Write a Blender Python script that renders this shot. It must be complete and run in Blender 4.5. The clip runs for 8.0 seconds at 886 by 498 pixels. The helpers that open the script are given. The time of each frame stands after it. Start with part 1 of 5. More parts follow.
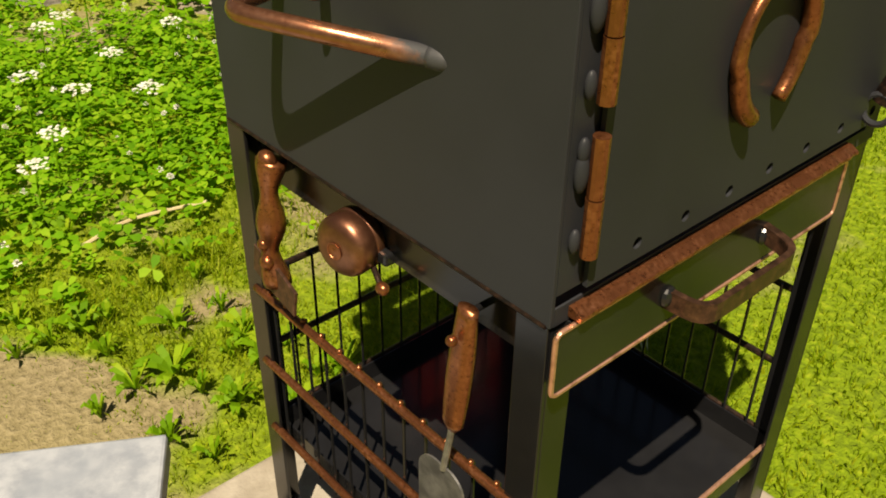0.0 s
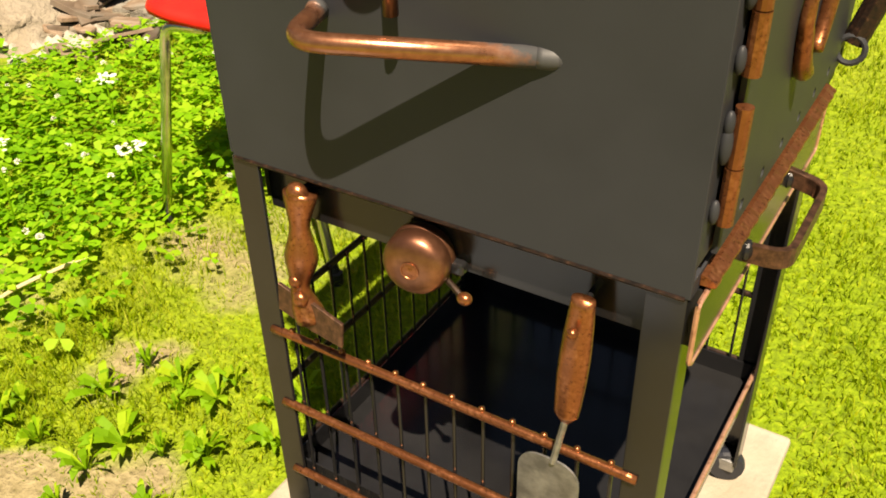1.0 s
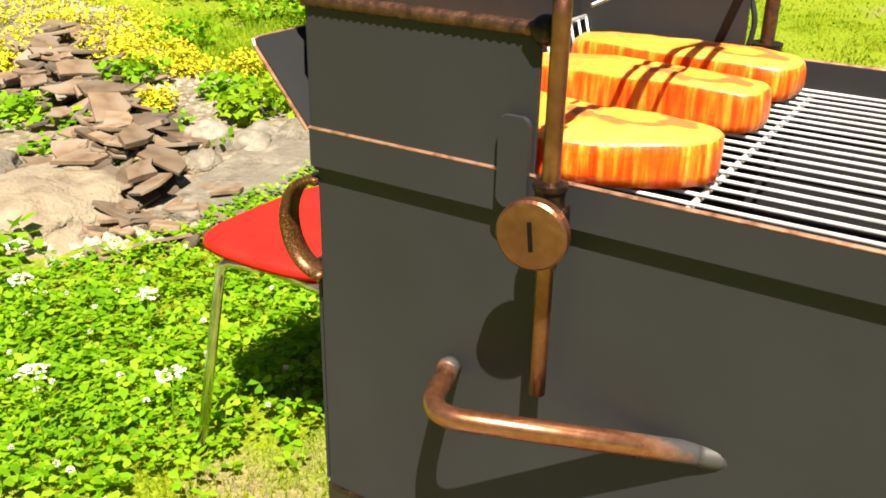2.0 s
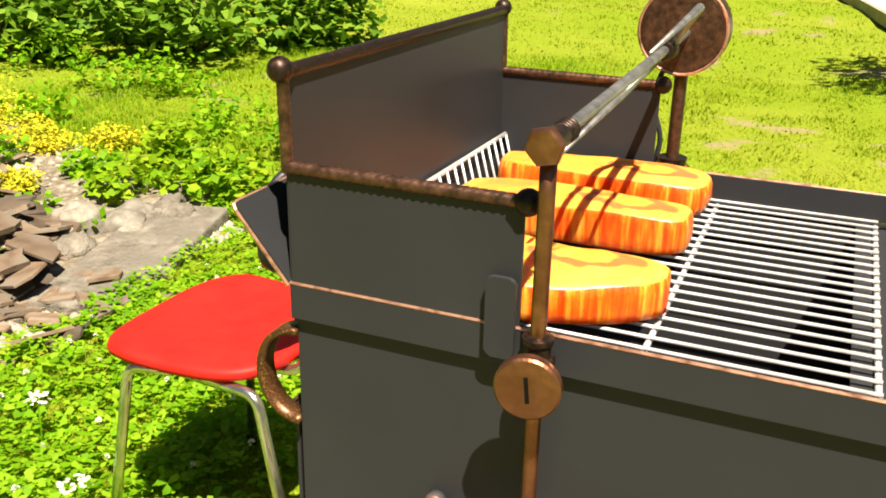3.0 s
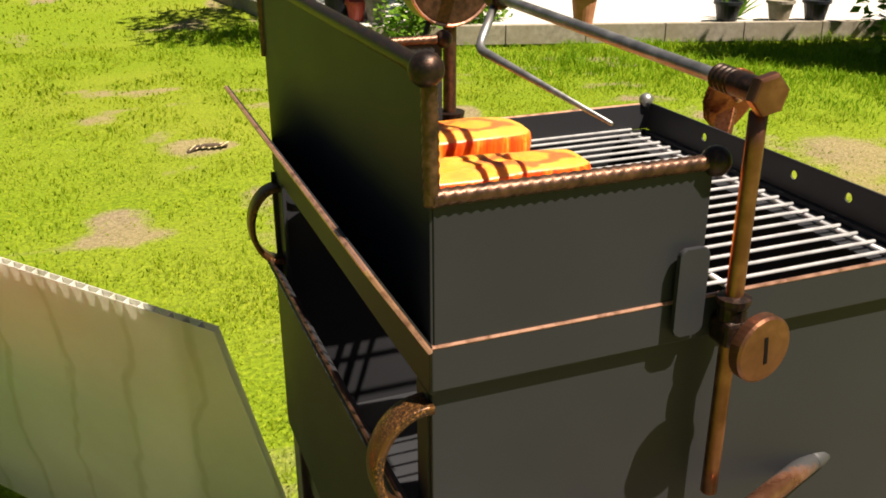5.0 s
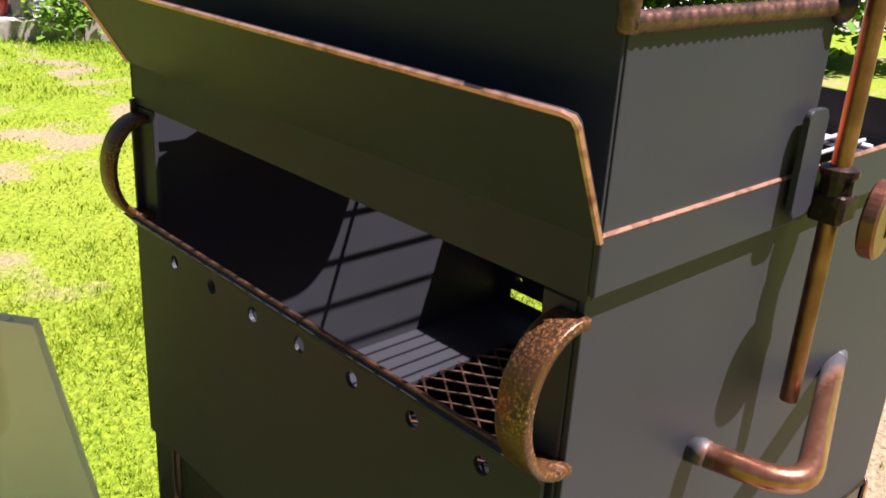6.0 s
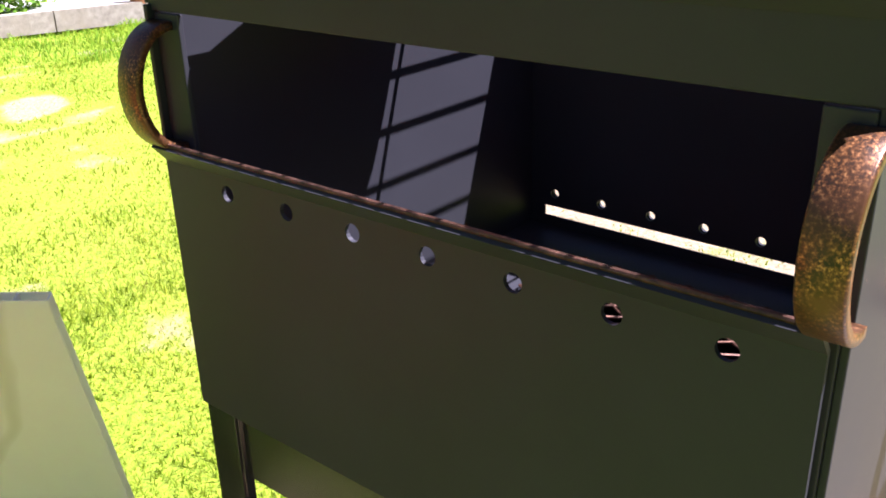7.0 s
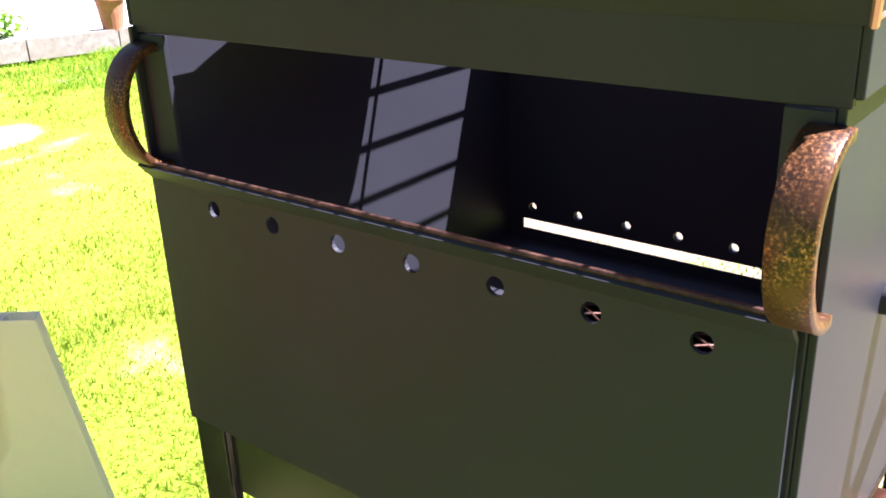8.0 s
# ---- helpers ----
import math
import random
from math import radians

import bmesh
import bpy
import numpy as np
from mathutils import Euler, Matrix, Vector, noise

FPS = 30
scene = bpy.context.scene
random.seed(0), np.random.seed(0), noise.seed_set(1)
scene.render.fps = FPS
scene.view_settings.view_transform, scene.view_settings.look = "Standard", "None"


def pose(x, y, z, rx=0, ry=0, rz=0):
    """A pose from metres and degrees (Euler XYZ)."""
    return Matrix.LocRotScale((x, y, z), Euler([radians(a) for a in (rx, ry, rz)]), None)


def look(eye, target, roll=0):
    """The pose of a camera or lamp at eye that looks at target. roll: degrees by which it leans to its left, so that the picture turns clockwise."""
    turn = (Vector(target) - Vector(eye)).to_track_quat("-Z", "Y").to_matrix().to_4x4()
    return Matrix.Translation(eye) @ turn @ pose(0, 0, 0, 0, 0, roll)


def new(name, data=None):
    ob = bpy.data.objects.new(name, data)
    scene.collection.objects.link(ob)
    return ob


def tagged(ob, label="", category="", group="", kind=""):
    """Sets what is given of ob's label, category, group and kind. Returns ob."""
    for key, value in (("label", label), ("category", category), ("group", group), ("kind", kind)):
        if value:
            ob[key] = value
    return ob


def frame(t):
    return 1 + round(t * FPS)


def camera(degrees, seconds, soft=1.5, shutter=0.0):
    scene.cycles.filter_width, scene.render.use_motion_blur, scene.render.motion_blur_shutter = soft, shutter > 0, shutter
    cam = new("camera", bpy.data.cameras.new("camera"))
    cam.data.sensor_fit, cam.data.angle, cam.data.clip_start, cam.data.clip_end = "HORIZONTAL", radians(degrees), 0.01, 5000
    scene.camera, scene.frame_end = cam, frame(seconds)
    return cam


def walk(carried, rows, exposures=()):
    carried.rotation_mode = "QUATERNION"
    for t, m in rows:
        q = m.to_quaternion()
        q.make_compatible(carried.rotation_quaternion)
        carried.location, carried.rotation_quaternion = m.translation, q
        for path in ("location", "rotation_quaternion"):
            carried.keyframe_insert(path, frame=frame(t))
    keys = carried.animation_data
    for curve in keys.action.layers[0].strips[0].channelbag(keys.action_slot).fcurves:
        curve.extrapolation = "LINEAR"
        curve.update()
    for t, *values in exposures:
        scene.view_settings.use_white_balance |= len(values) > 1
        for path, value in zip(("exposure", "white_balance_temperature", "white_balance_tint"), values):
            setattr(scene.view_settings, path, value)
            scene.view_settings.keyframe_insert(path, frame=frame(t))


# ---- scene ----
cam = camera(51.6, 8.0, 1.8)
PATH = [
    (0, (0.773, -0.394, 1.036), (-0.468, 0.704, -0.084), 0.6),
    (0.5, (0.661, -0.496, 1.048), (-0.317, 0.837, -0.078), 0.3),
    (1, (0.579, -0.544, 1.042), (-0.306, 0.846, -0.091), -1.4),
    (1.5, (0.504, -0.514, 1.091), (-0.413, 0.931, 0.057), -1.9),
    (1.6, (0.504, -0.509, 1.098), (-0.481, 0.931, 0.12), -2.4),
    (2, (0.437, -0.508, 1.153), (-0.539, 1.034, 0.335), 1.0),
    (2.2, (0.434, -0.512, 1.171), (-0.559, 1.05, 0.412), 1.6),
    (3.3, (0.314, -0.575, 1.255), (-0.26, 1.195, 0.523), 1.3),
    (3.5, (0.27, -0.577, 1.261), (-0.19, 1.219, 0.51), 1.6),
    (4, (0.118, -0.524, 1.235), (0.173, 1.312, 0.443), 0.5),
    (4.2, (0.066, -0.516, 1.231), (0.267, 1.305, 0.43), 1.0),
    (5.5, (-0.266, -0.359, 1.178), (0.734, 1.213, 0.449), 0.8),
    (6, (-0.307, -0.236, 1.096), (0.982, 1.106, 0.363), 3.6),
    (6.5, (-0.322, -0.153, 1.045), (1.0, 1.135, 0.273), -0.9),
    (7, (-0.345, -0.087, 1.013), (1.062, 1.091, 0.218), -1.6),
    (7.5, (-0.348, -0.077, 1.027), (1.074, 1.098, 0.255), -3.8),
    (8, (-0.361, -0.096, 1.012), (1.091, 1.055, 0.259), -2.3),
]
EXPO = [(0, 0.58, 7900, 11), (0.5, 1.12, 7800, 16), (1.0, 1.3, 8200, 14), (1.5, 1.40, 7700, 13), (2.0, 1.45, 7500, 12), (3.5, 1.22, 7500, 13), (4.0, 1.02, 7400, 14), (5.5, 1.0, 6950, 18), (6.0, 1.66, 5950, 33), (6.5, 1.93, 5650, 39), (7.0, 2.25, 5500, 40), (7.5, 2.5, 5450, 40), (8.0, 2.65, 5400, 39)]
walk(cam, [(t, look(e, g, r)) for t, e, g, r in PATH], EXPO)

# ---- world and sun ----
SUN_TO = Vector((0.787, -1.0, 2.43)).normalized()
elev = math.asin(SUN_TO.z)
world = bpy.data.worlds.new("sky_world")
scene.world = world
world.use_nodes = True
wn = world.node_tree
sky = wn.nodes.new("ShaderNodeTexSky")
sky.sky_type = "NISHITA"
sky.sun_disc = False
sky.sun_elevation = elev
sky.sun_rotation = math.atan2(SUN_TO.x, SUN_TO.y)
wn.links.new(sky.outputs[0], wn.nodes["Background"].inputs[0])
wn.nodes["Background"].inputs[1].default_value = 0.022
sun = bpy.data.lights.new("sun", "SUN")
sun.energy, sun.angle, sun.color = 5.0, radians(0.53), (1.0, 0.94, 0.82)
sun_ob = new("sun", sun)
sun_ob.matrix_world = look(tuple(SUN_TO * 12), (0, 0, 0))


# ---- materials ----
def mat_base(name, rough=0.5, metal=0.0, spec=0.5):
    m = bpy.data.materials.new(name)
    m.use_nodes = True
    b = m.node_tree.nodes["Principled BSDF"]
    b.inputs["Roughness"].default_value = rough
    b.inputs["Metallic"].default_value = metal
    b.inputs["Specular IOR Level"].default_value = spec
    return m, m.node_tree, b


def noise_node(nt, scale, detail=4.0, rough=0.6, co="Object"):
    tc = nt.nodes.new("ShaderNodeTexCoord")
    n = nt.nodes.new("ShaderNodeTexNoise")
    n.inputs["Scale"].default_value = scale
    n.inputs["Detail"].default_value = detail
    n.inputs["Roughness"].default_value = rough
    nt.links.new(tc.outputs[co], n.inputs["Vector"])
    return n


def ramp(nt, src, stops):
    r = nt.nodes.new("ShaderNodeValToRGB")
    e = r.color_ramp.elements
    while len(e) < len(stops):
        e.new(0.5)
    for el, (p, c) in zip(e, stops):
        el.position, el.color = p, (*c, 1)
    nt.links.new(src, r.inputs[0])
    return r


def mixc(nt, fac, a, b, mode="MIX"):
    m = nt.nodes.new("ShaderNodeMix")
    m.data_type, m.blend_type = "RGBA", mode
    if isinstance(fac, float):
        m.inputs[0].default_value = fac
    else:
        nt.links.new(fac, m.inputs[0])
    for sock, v in ((6, a), (7, b)):
        if isinstance(v, tuple):
            m.inputs[sock].default_value = (*v, 1)
        else:
            nt.links.new(v, m.inputs[sock])
    return m.outputs[2]


def bump(nt, bsdf, src, strength, dist=0.002):
    b = nt.nodes.new("ShaderNodeBump")
    b.inputs["Strength"].default_value = strength
    b.inputs["Distance"].default_value = dist
    nt.links.new(src, b.inputs["Height"])
    nt.links.new(b.outputs[0], bsdf.inputs["Normal"])


def varied(name, stops, scale, rough=0.6, metal=0.0, bump_s=0.3, bump_scale=200, dist=0.001, coarse=None, co="Object", spec=0.5, rnd=0.0):
    """Colour ramp over noise, a coarse tint, and fine relief."""
    m, nt, b = mat_base(name, rough, metal, spec)
    n = noise_node(nt, scale, co=co)
    col = ramp(nt, n.outputs["Fac"], stops).outputs[0]
    if coarse:
        n2 = noise_node(nt, coarse[0], 3, co=co)
        r2 = ramp(nt, n2.outputs["Fac"], [(0.4, (0, 0, 0)), (0.65, (1, 1, 1))])
        col = mixc(nt, r2.outputs[0], col, coarse[1])
    if rnd:
        oi = nt.nodes.new("ShaderNodeObjectInfo")
        hsv = nt.nodes.new("ShaderNodeHueSaturation")
        mr = nt.nodes.new("ShaderNodeMapRange")
        mr.inputs[3].default_value, mr.inputs[4].default_value = 1 - rnd, 1 + rnd
        nt.links.new(oi.outputs["Random"], mr.inputs[0])
        nt.links.new(mr.outputs[0], hsv.inputs["Value"])
        nt.links.new(col, hsv.inputs["Color"])
        col = hsv.outputs[0]
    nt.links.new(col, b.inputs["Base Color"])
    n3 = noise_node(nt, bump_scale, 5, co=co)
    bump(nt, b, n3.outputs["Fac"], bump_s, dist)
    rr = nt.nodes.new("ShaderNodeMapRange")
    rr.inputs[3].default_value, rr.inputs[4].default_value = max(rough - 0.1, 0.05), min(rough + 0.1, 1)
    nt.links.new(n.outputs["Fac"], rr.inputs[0])
    nt.links.new(rr.outputs[0], b.inputs["Roughness"])
    return m


STEEL = varied("black_satin_steel", [(0.3, (0.0228, 0.0242, 0.0285)), (0.7, (0.0320, 0.0338, 0.0395))], 6, 0.48, 0.0, 0.15, 700, 0.0004, (2.2, (0.0265, 0.0278, 0.0318)), spec=0.2)
GLOSS = varied("black_gloss_steel", [(0.3, (0.008, 0.008, 0.009)), (0.7, (0.014, 0.014, 0.015))], 9, 0.18, 0.0, 0.1, 300, 0.0004)
COPPER = varied("rubbed_copper_paint", [(0.28, (0.15, 0.050, 0.022)), (0.5, (0.31, 0.112, 0.046)), (0.75, (0.48, 0.20, 0.10))], 240, 0.30, 0.82, 0.3, 500, 0.0005, (40, (0.24, 0.085, 0.036)))
BROWN = varied("brown_rubbed_steel", [(0.28, (0.035, 0.022, 0.016)), (0.5, (0.10, 0.052, 0.034)), (0.78, (0.22, 0.11, 0.07))], 120, 0.38, 0.7, 0.3, 500, 0.0005)
COPPER_FLECK = varied("flecked_copper_on_black", [(0.44, (0.022, 0.016, 0.011)), (0.56, (0.17, 0.07, 0.022)), (0.68, (0.55, 0.26, 0.09))], 620, 0.36, 0.5, 0.3, 500, 0.0005, (30, (0.11, 0.048, 0.016)))
def worn_bar_mat():
    """Rubbed copper on the grip, grey paint left around the welds."""
    m = varied("rubbed_copper_bar", [(0.28, (0.25, 0.10, 0.055)), (0.5, (0.34, 0.145, 0.078)), (0.75, (0.44, 0.21, 0.125))], 160, 0.27, 0.85, 0.2, 400, 0.0004)
    nt = m.node_tree
    b = nt.nodes["Principled BSDF"]
    col = b.inputs["Base Color"].links[0].from_socket
    tc = nt.nodes.new("ShaderNodeTexCoord")
    sp = nt.nodes.new("ShaderNodeSeparateXYZ")
    nt.links.new(tc.outputs["Object"], sp.inputs[0])
    n = noise_node(nt, 180, 3)
    a = nt.nodes.new("ShaderNodeMath")
    a.operation = "MULTIPLY_ADD"
    a.inputs[1].default_value = 0.012
    nt.links.new(n.outputs["Fac"], a.inputs[0])
    nt.links.new(sp.outputs["Y"], a.inputs[2])
    f = nt.nodes.new("ShaderNodeMapRange")
    f.inputs[1].default_value, f.inputs[2].default_value = -0.018, -0.007
    nt.links.new(a.outputs[0], f.inputs[0])
    nt.links.new(mixc(nt, f.outputs[0], col, (0.045, 0.046, 0.05)), b.inputs["Base Color"])
    inv = nt.nodes.new("ShaderNodeMapRange")
    inv.inputs[3].default_value, inv.inputs[4].default_value = 0.85, 0.1
    nt.links.new(f.outputs[0], inv.inputs[0])
    nt.links.new(inv.outputs[0], b.inputs["Metallic"])
    ro = nt.nodes.new("ShaderNodeMapRange")
    ro.inputs[3].default_value, ro.inputs[4].default_value = 0.27, 0.6
    nt.links.new(f.outputs[0], ro.inputs[0])
    nt.links.new(ro.outputs[0], b.inputs["Roughness"])
    return m


COPPER_BAR = worn_bar_mat()
POLISHED = varied("polished_copper", [(0.3, (0.19, 0.080, 0.045)), (0.7, (0.33, 0.15, 0.088))], 90, 0.36, 0.85, 0.2, 500, 0.0004, (30, (0.17, 0.070, 0.042)))
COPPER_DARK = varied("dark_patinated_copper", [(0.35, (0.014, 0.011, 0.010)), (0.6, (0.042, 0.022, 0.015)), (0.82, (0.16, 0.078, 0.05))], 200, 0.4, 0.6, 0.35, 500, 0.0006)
COPPER_EDGE = varied("worn_copper_edge", [(0.30, (0.26, 0.11, 0.065)), (0.5, (0.66, 0.36, 0.25))], 90, 0.34, 0.7, 0.3, 600, 0.0004)
BARE = varied("grey_steel_rod", [(0.35, (0.22, 0.22, 0.22)), (0.7, (0.42, 0.42, 0.42))], 60, 0.42, 0.8, 0.3, 500, 0.0004)
GRATE = varied("zinc_grate_wire", [(0.35, (0.52, 0.53, 0.55)), (0.7, (0.76, 0.76, 0.78))], 80, 0.38, 0.4, 0.3, 500, 0.0004)
CHROME = varied("chair_chrome", [(0.35, (0.55, 0.54, 0.48)), (0.6, (0.78, 0.77, 0.72))], 30, 0.2, 0.95, 0.05, 300, 0.0002)
RED = varied("red_vinyl", [(0.3, (0.54, 0.014, 0.012)), (0.7, (0.62, 0.020, 0.016))], 14, 0.5, 0.0, 0.2, 700, 0.0004, spec=0.18)
DARKTRIM = varied("dark_rubber_trim", [(0.3, (0.01, 0.012, 0.02)), (0.7, (0.02, 0.022, 0.03))], 30, 0.45)
CONCRETE = varied("pale_concrete", [(0.3, (0.24, 0.21, 0.17)), (0.7, (0.40, 0.36, 0.30))], 22, 0.9, 0, 0.6, 120, 0.004, (4, (0.27, 0.23, 0.17)))
SLATE = varied("brown_slate", [(0.3, (0.085, 0.055, 0.036)), (0.7, (0.25, 0.17, 0.11))], 9, 0.75, 0, 0.6, 70, 0.004, (5, (0.165, 0.14, 0.115)), rnd=0.55)
ROCK = varied("grey_boulder", [(0.3, (0.09, 0.08, 0.065)), (0.5, (0.19, 0.17, 0.14)), (0.75, (0.33, 0.31, 0.27))], 14, 0.9, 0, 1.0, 45, 0.02, (5, (0.16, 0.145, 0.12)), rnd=0.15)
BEIGE = varied("beige_boulder", [(0.3, (0.14, 0.115, 0.08)), (0.5, (0.25, 0.205, 0.15)), (0.75, (0.36, 0.31, 0.24))], 10, 0.9, 0, 1.0, 40, 0.02, (4, (0.25, 0.215, 0.165)))
PEBBLE = varied("pale_pebbles", [(0.3, (0.15, 0.135, 0.11)), (0.7, (0.34, 0.315, 0.27))], 20, 0.85, 0, 0.4, 90, 0.003, rnd=0.3)
GRAVEL = varied("white_gravel", [(0.3, (0.42, 0.40, 0.37)), (0.5, (0.62, 0.60, 0.57)), (0.7, (0.75, 0.73, 0.70))], 45, 0.95, 0, 0.8, 60, 0.008, (0.7, (0.58, 0.55, 0.51)))
TERRACOTTA = varied("terracotta", [(0.3, (0.35, 0.13, 0.06)), (0.7, (0.5, 0.22, 0.12))], 12, 0.8)
DARKWOOD = varied("dark_stained_wood", [(0.3, (0.05, 0.035, 0.025)), (0.7, (0.12, 0.08, 0.055))], 16, 0.6)
# near-black colour stands in for the shade inside the knob's groove
SLOT = varied("shaded_slot", [(0.3, (0.004, 0.004, 0.004)), (0.7, (0.009, 0.008, 0.007))], 60, 0.9, spec=0.05)
STALK = varied("dry_stalk", [(0.3, (0.42, 0.33, 0.18)), (0.7, (0.62, 0.52, 0.32))], 40, 0.8)


def leaf_mat(name, stops, scale=3.0, trans=0.35):
    """Leaf colour varied by clump and by piece, with light through the blade."""
    m, nt, b = mat_base(name, 0.6, 0, 0.15)
    n = noise_node(nt, scale)
    g = nt.nodes.new("ShaderNodeNewGeometry")
    a = nt.nodes.new("ShaderNodeMath")
    a.operation = "MULTIPLY_ADD"
    a.inputs[1].default_value, a.inputs[2].default_value = 0.45, -0.17
    nt.links.new(g.outputs["Random Per Island"], a.inputs[0])
    s = nt.nodes.new("ShaderNodeMath")
    s.operation = "MULTIPLY_ADD"
    s.inputs[1].default_value = 0.94
    n2 = noise_node(nt, scale * 6, 3)
    nt.links.new(mixc(nt, 0.4, n.outputs["Fac"], n2.outputs["Fac"]), s.inputs[0])
    nt.links.new(a.outputs[0], s.inputs[2])
    col = ramp(nt, s.outputs[0], stops).outputs[0]
    nt.links.new(col, b.inputs["Base Color"])
    t = nt.nodes.new("ShaderNodeBsdfTranslucent")
    nt.links.new(col, t.inputs["Color"])
    mx = nt.nodes.new("ShaderNodeMixShader")
    mx.inputs[0].default_value = trans
    nt.links.new(b.outputs[0], mx.inputs[1])
    nt.links.new(t.outputs[0], mx.inputs[2])
    nt.links.new(mx.outputs[0], nt.nodes["Material Output"].inputs["Surface"])
    return m


GRASS = leaf_mat("lawn_blades", [(0.22, (0.125, 0.225, 0.007)), (0.48, (0.212, 0.31, 0.010)), (0.74, (0.32, 0.375, 0.018)), (0.92, (0.50, 0.46, 0.13))], 1.6, 0.45)
CLOVER = leaf_mat("clover_leaves", [(0.22, (0.085, 0.25, 0.009)), (0.5, (0.18, 0.41, 0.013)), (0.8, (0.35, 0.55, 0.033))], 4, 0.5)
BUSHLEAF = leaf_mat("bush_leaves", [(0.25, (0.06, 0.15, 0.012)), (0.55, (0.13, 0.27, 0.022)), (0.85, (0.26, 0.40, 0.045))], 3)
TALLGRASS = leaf_mat("tall_grass_blades", [(0.22, (0.08, 0.20, 0.006)), (0.5, (0.17, 0.33, 0.010)), (0.8, (0.33, 0.44, 0.025))], 2.2)
SEDUM = leaf_mat("yellow_sedum", [(0.25, (0.20, 0.28, 0.02)), (0.55, (0.55, 0.50, 0.03)), (0.85, (0.75, 0.66, 0.06))], 5, 0.2)
PETAL = leaf_mat("white_petals", [(0.2, (0.6, 0.6, 0.5)), (0.8, (0.85, 0.84, 0.78))], 5, 0.25)


def soil_mat():
    m, nt, b = mat_base("lawn_soil", 0.95, 0, 0.2)
    n1 = noise_node(nt, 9, 5)
    n2 = noise_node(nt, 60, 5)
    n3 = noise_node(nt, 0.35, 4)
    green = ramp(nt, n2.outputs["Fac"], [(0.3, (0.09, 0.14, 0.007)), (0.55, (0.175, 0.26, 0.010)), (0.75, (0.30, 0.35, 0.025))]).outputs[0]
    earth = ramp(nt, n2.outputs["Fac"], [(0.3, (0.17, 0.135, 0.075)), (0.7, (0.33, 0.27, 0.165))]).outputs[0]
    at = nt.nodes.new("ShaderNodeAttribute")
    at.attribute_name = "wear"
    ad = nt.nodes.new("ShaderNodeMath")
    ad.operation = "MULTIPLY_ADD"
    ad.inputs[1].default_value = 0.5
    nt.links.new(n1.outputs["Fac"], ad.inputs[0])
    nt.links.new(at.outputs["Fac"], ad.inputs[2])
    f = ramp(nt, ad.outputs[0], [(0.62, (0, 0, 0)), (0.85, (1, 1, 1))]).outputs[0]
    col = mixc(nt, f, green, earth)
    f3 = ramp(nt, n3.outputs["Fac"], [(0.45, (0, 0, 0)), (0.7, (1, 1, 1))]).outputs[0]
    col = mixc(nt, f3, col, mixc(nt, 0.45, col, (0.32, 0.31, 0.045)))
    nt.links.new(col, b.inputs["Base Color"])
    bump(nt, b, n2.outputs["Fac"], 0.8, 0.02)
    return m


SOIL = soil_mat()


def salmon_mat():
    """Orange flesh with pale bands that run down the sides, paler on the cut top."""
    m, nt, b = mat_base("orange_flesh", 0.35, 0, 0.5)
    tc = nt.nodes.new("ShaderNodeTexCoord")
    mp = nt.nodes.new("ShaderNodeMapping")
    mp.inputs["Scale"].default_value = (170, 170, 12)
    nt.links.new(tc.outputs["Object"], mp.inputs["Vector"])
    w = nt.nodes.new("ShaderNodeTexNoise")
    w.inputs["Scale"].default_value = 1.0
    w.inputs["Detail"].default_value = 3
    nt.links.new(mp.outputs[0], w.inputs["Vector"])
    side = ramp(nt, w.outputs["Fac"], [(0.34, (0.74, 0.055, 0.006)), (0.52, (0.82, 0.15, 0.012)), (0.62, (0.86, 0.30, 0.03)), (0.74, (0.88, 0.46, 0.09))]).outputs[0]
    n = noise_node(nt, 13, 2)
    top = ramp(nt, n.outputs["Fac"], [(0.36, (0.72, 0.26, 0.05)), (0.5, (0.82, 0.38, 0.06)), (0.7, (0.86, 0.48, 0.10))]).outputs[0]
    # darker loop of flesh on the cut top
    mo = nt.nodes.new("ShaderNodeMapping")
    mo.inputs["Location"].default_value = (-0.9, 0.0, 0)
    mo.inputs["Scale"].default_value = (17, 32, 0)
    nt.links.new(tc.outputs["Object"], mo.inputs["Vector"])
    wob = nt.nodes.new("ShaderNodeVectorMath")
    wob.operation = "ADD"
    nt.links.new(mo.outputs[0], wob.inputs[0])
    nw = noise_node(nt, 26, 2)
    nt.links.new(nw.outputs["Color"], wob.inputs[1])
    ln = nt.nodes.new("ShaderNodeVectorMath")
    ln.operation = "DISTANCE"
    nt.links.new(wob.outputs[0], ln.inputs[0])
    ln.inputs[1].default_value = (0.5, 0.5, 0.5)
    loop = ramp(nt, ln.outputs["Value"], [(0.42, (0, 0, 0)), (0.55, (1, 1, 1)), (0.74, (1, 1, 1)), (0.86, (0, 0, 0))]).outputs[0]
    top = mixc(nt, loop, top, (0.55, 0.15, 0.045))
    g = nt.nodes.new("ShaderNodeNewGeometry")
    sp = nt.nodes.new("ShaderNodeSeparateXYZ")
    nt.links.new(g.outputs["Normal"], sp.inputs[0])
    f = ramp(nt, sp.outputs["Z"], [(0.55, (0, 0, 0)), (0.8, (1, 1, 1))]).outputs[0]
    col = mixc(nt, f, side, top)
    nt.links.new(col, b.inputs["Base Color"])
    b.inputs["Subsurface Weight"].default_value = 0.7
    b.inputs["Subsurface Scale"].default_value = 1.0
    b.inputs["Subsurface Radius"].default_value = (0.012, 0.004, 0.0015)
    n3 = noise_node(nt, 120, 4)
    bump(nt, b, n3.outputs["Fac"], 0.4, 0.002)
    return m


SALMON = salmon_mat()


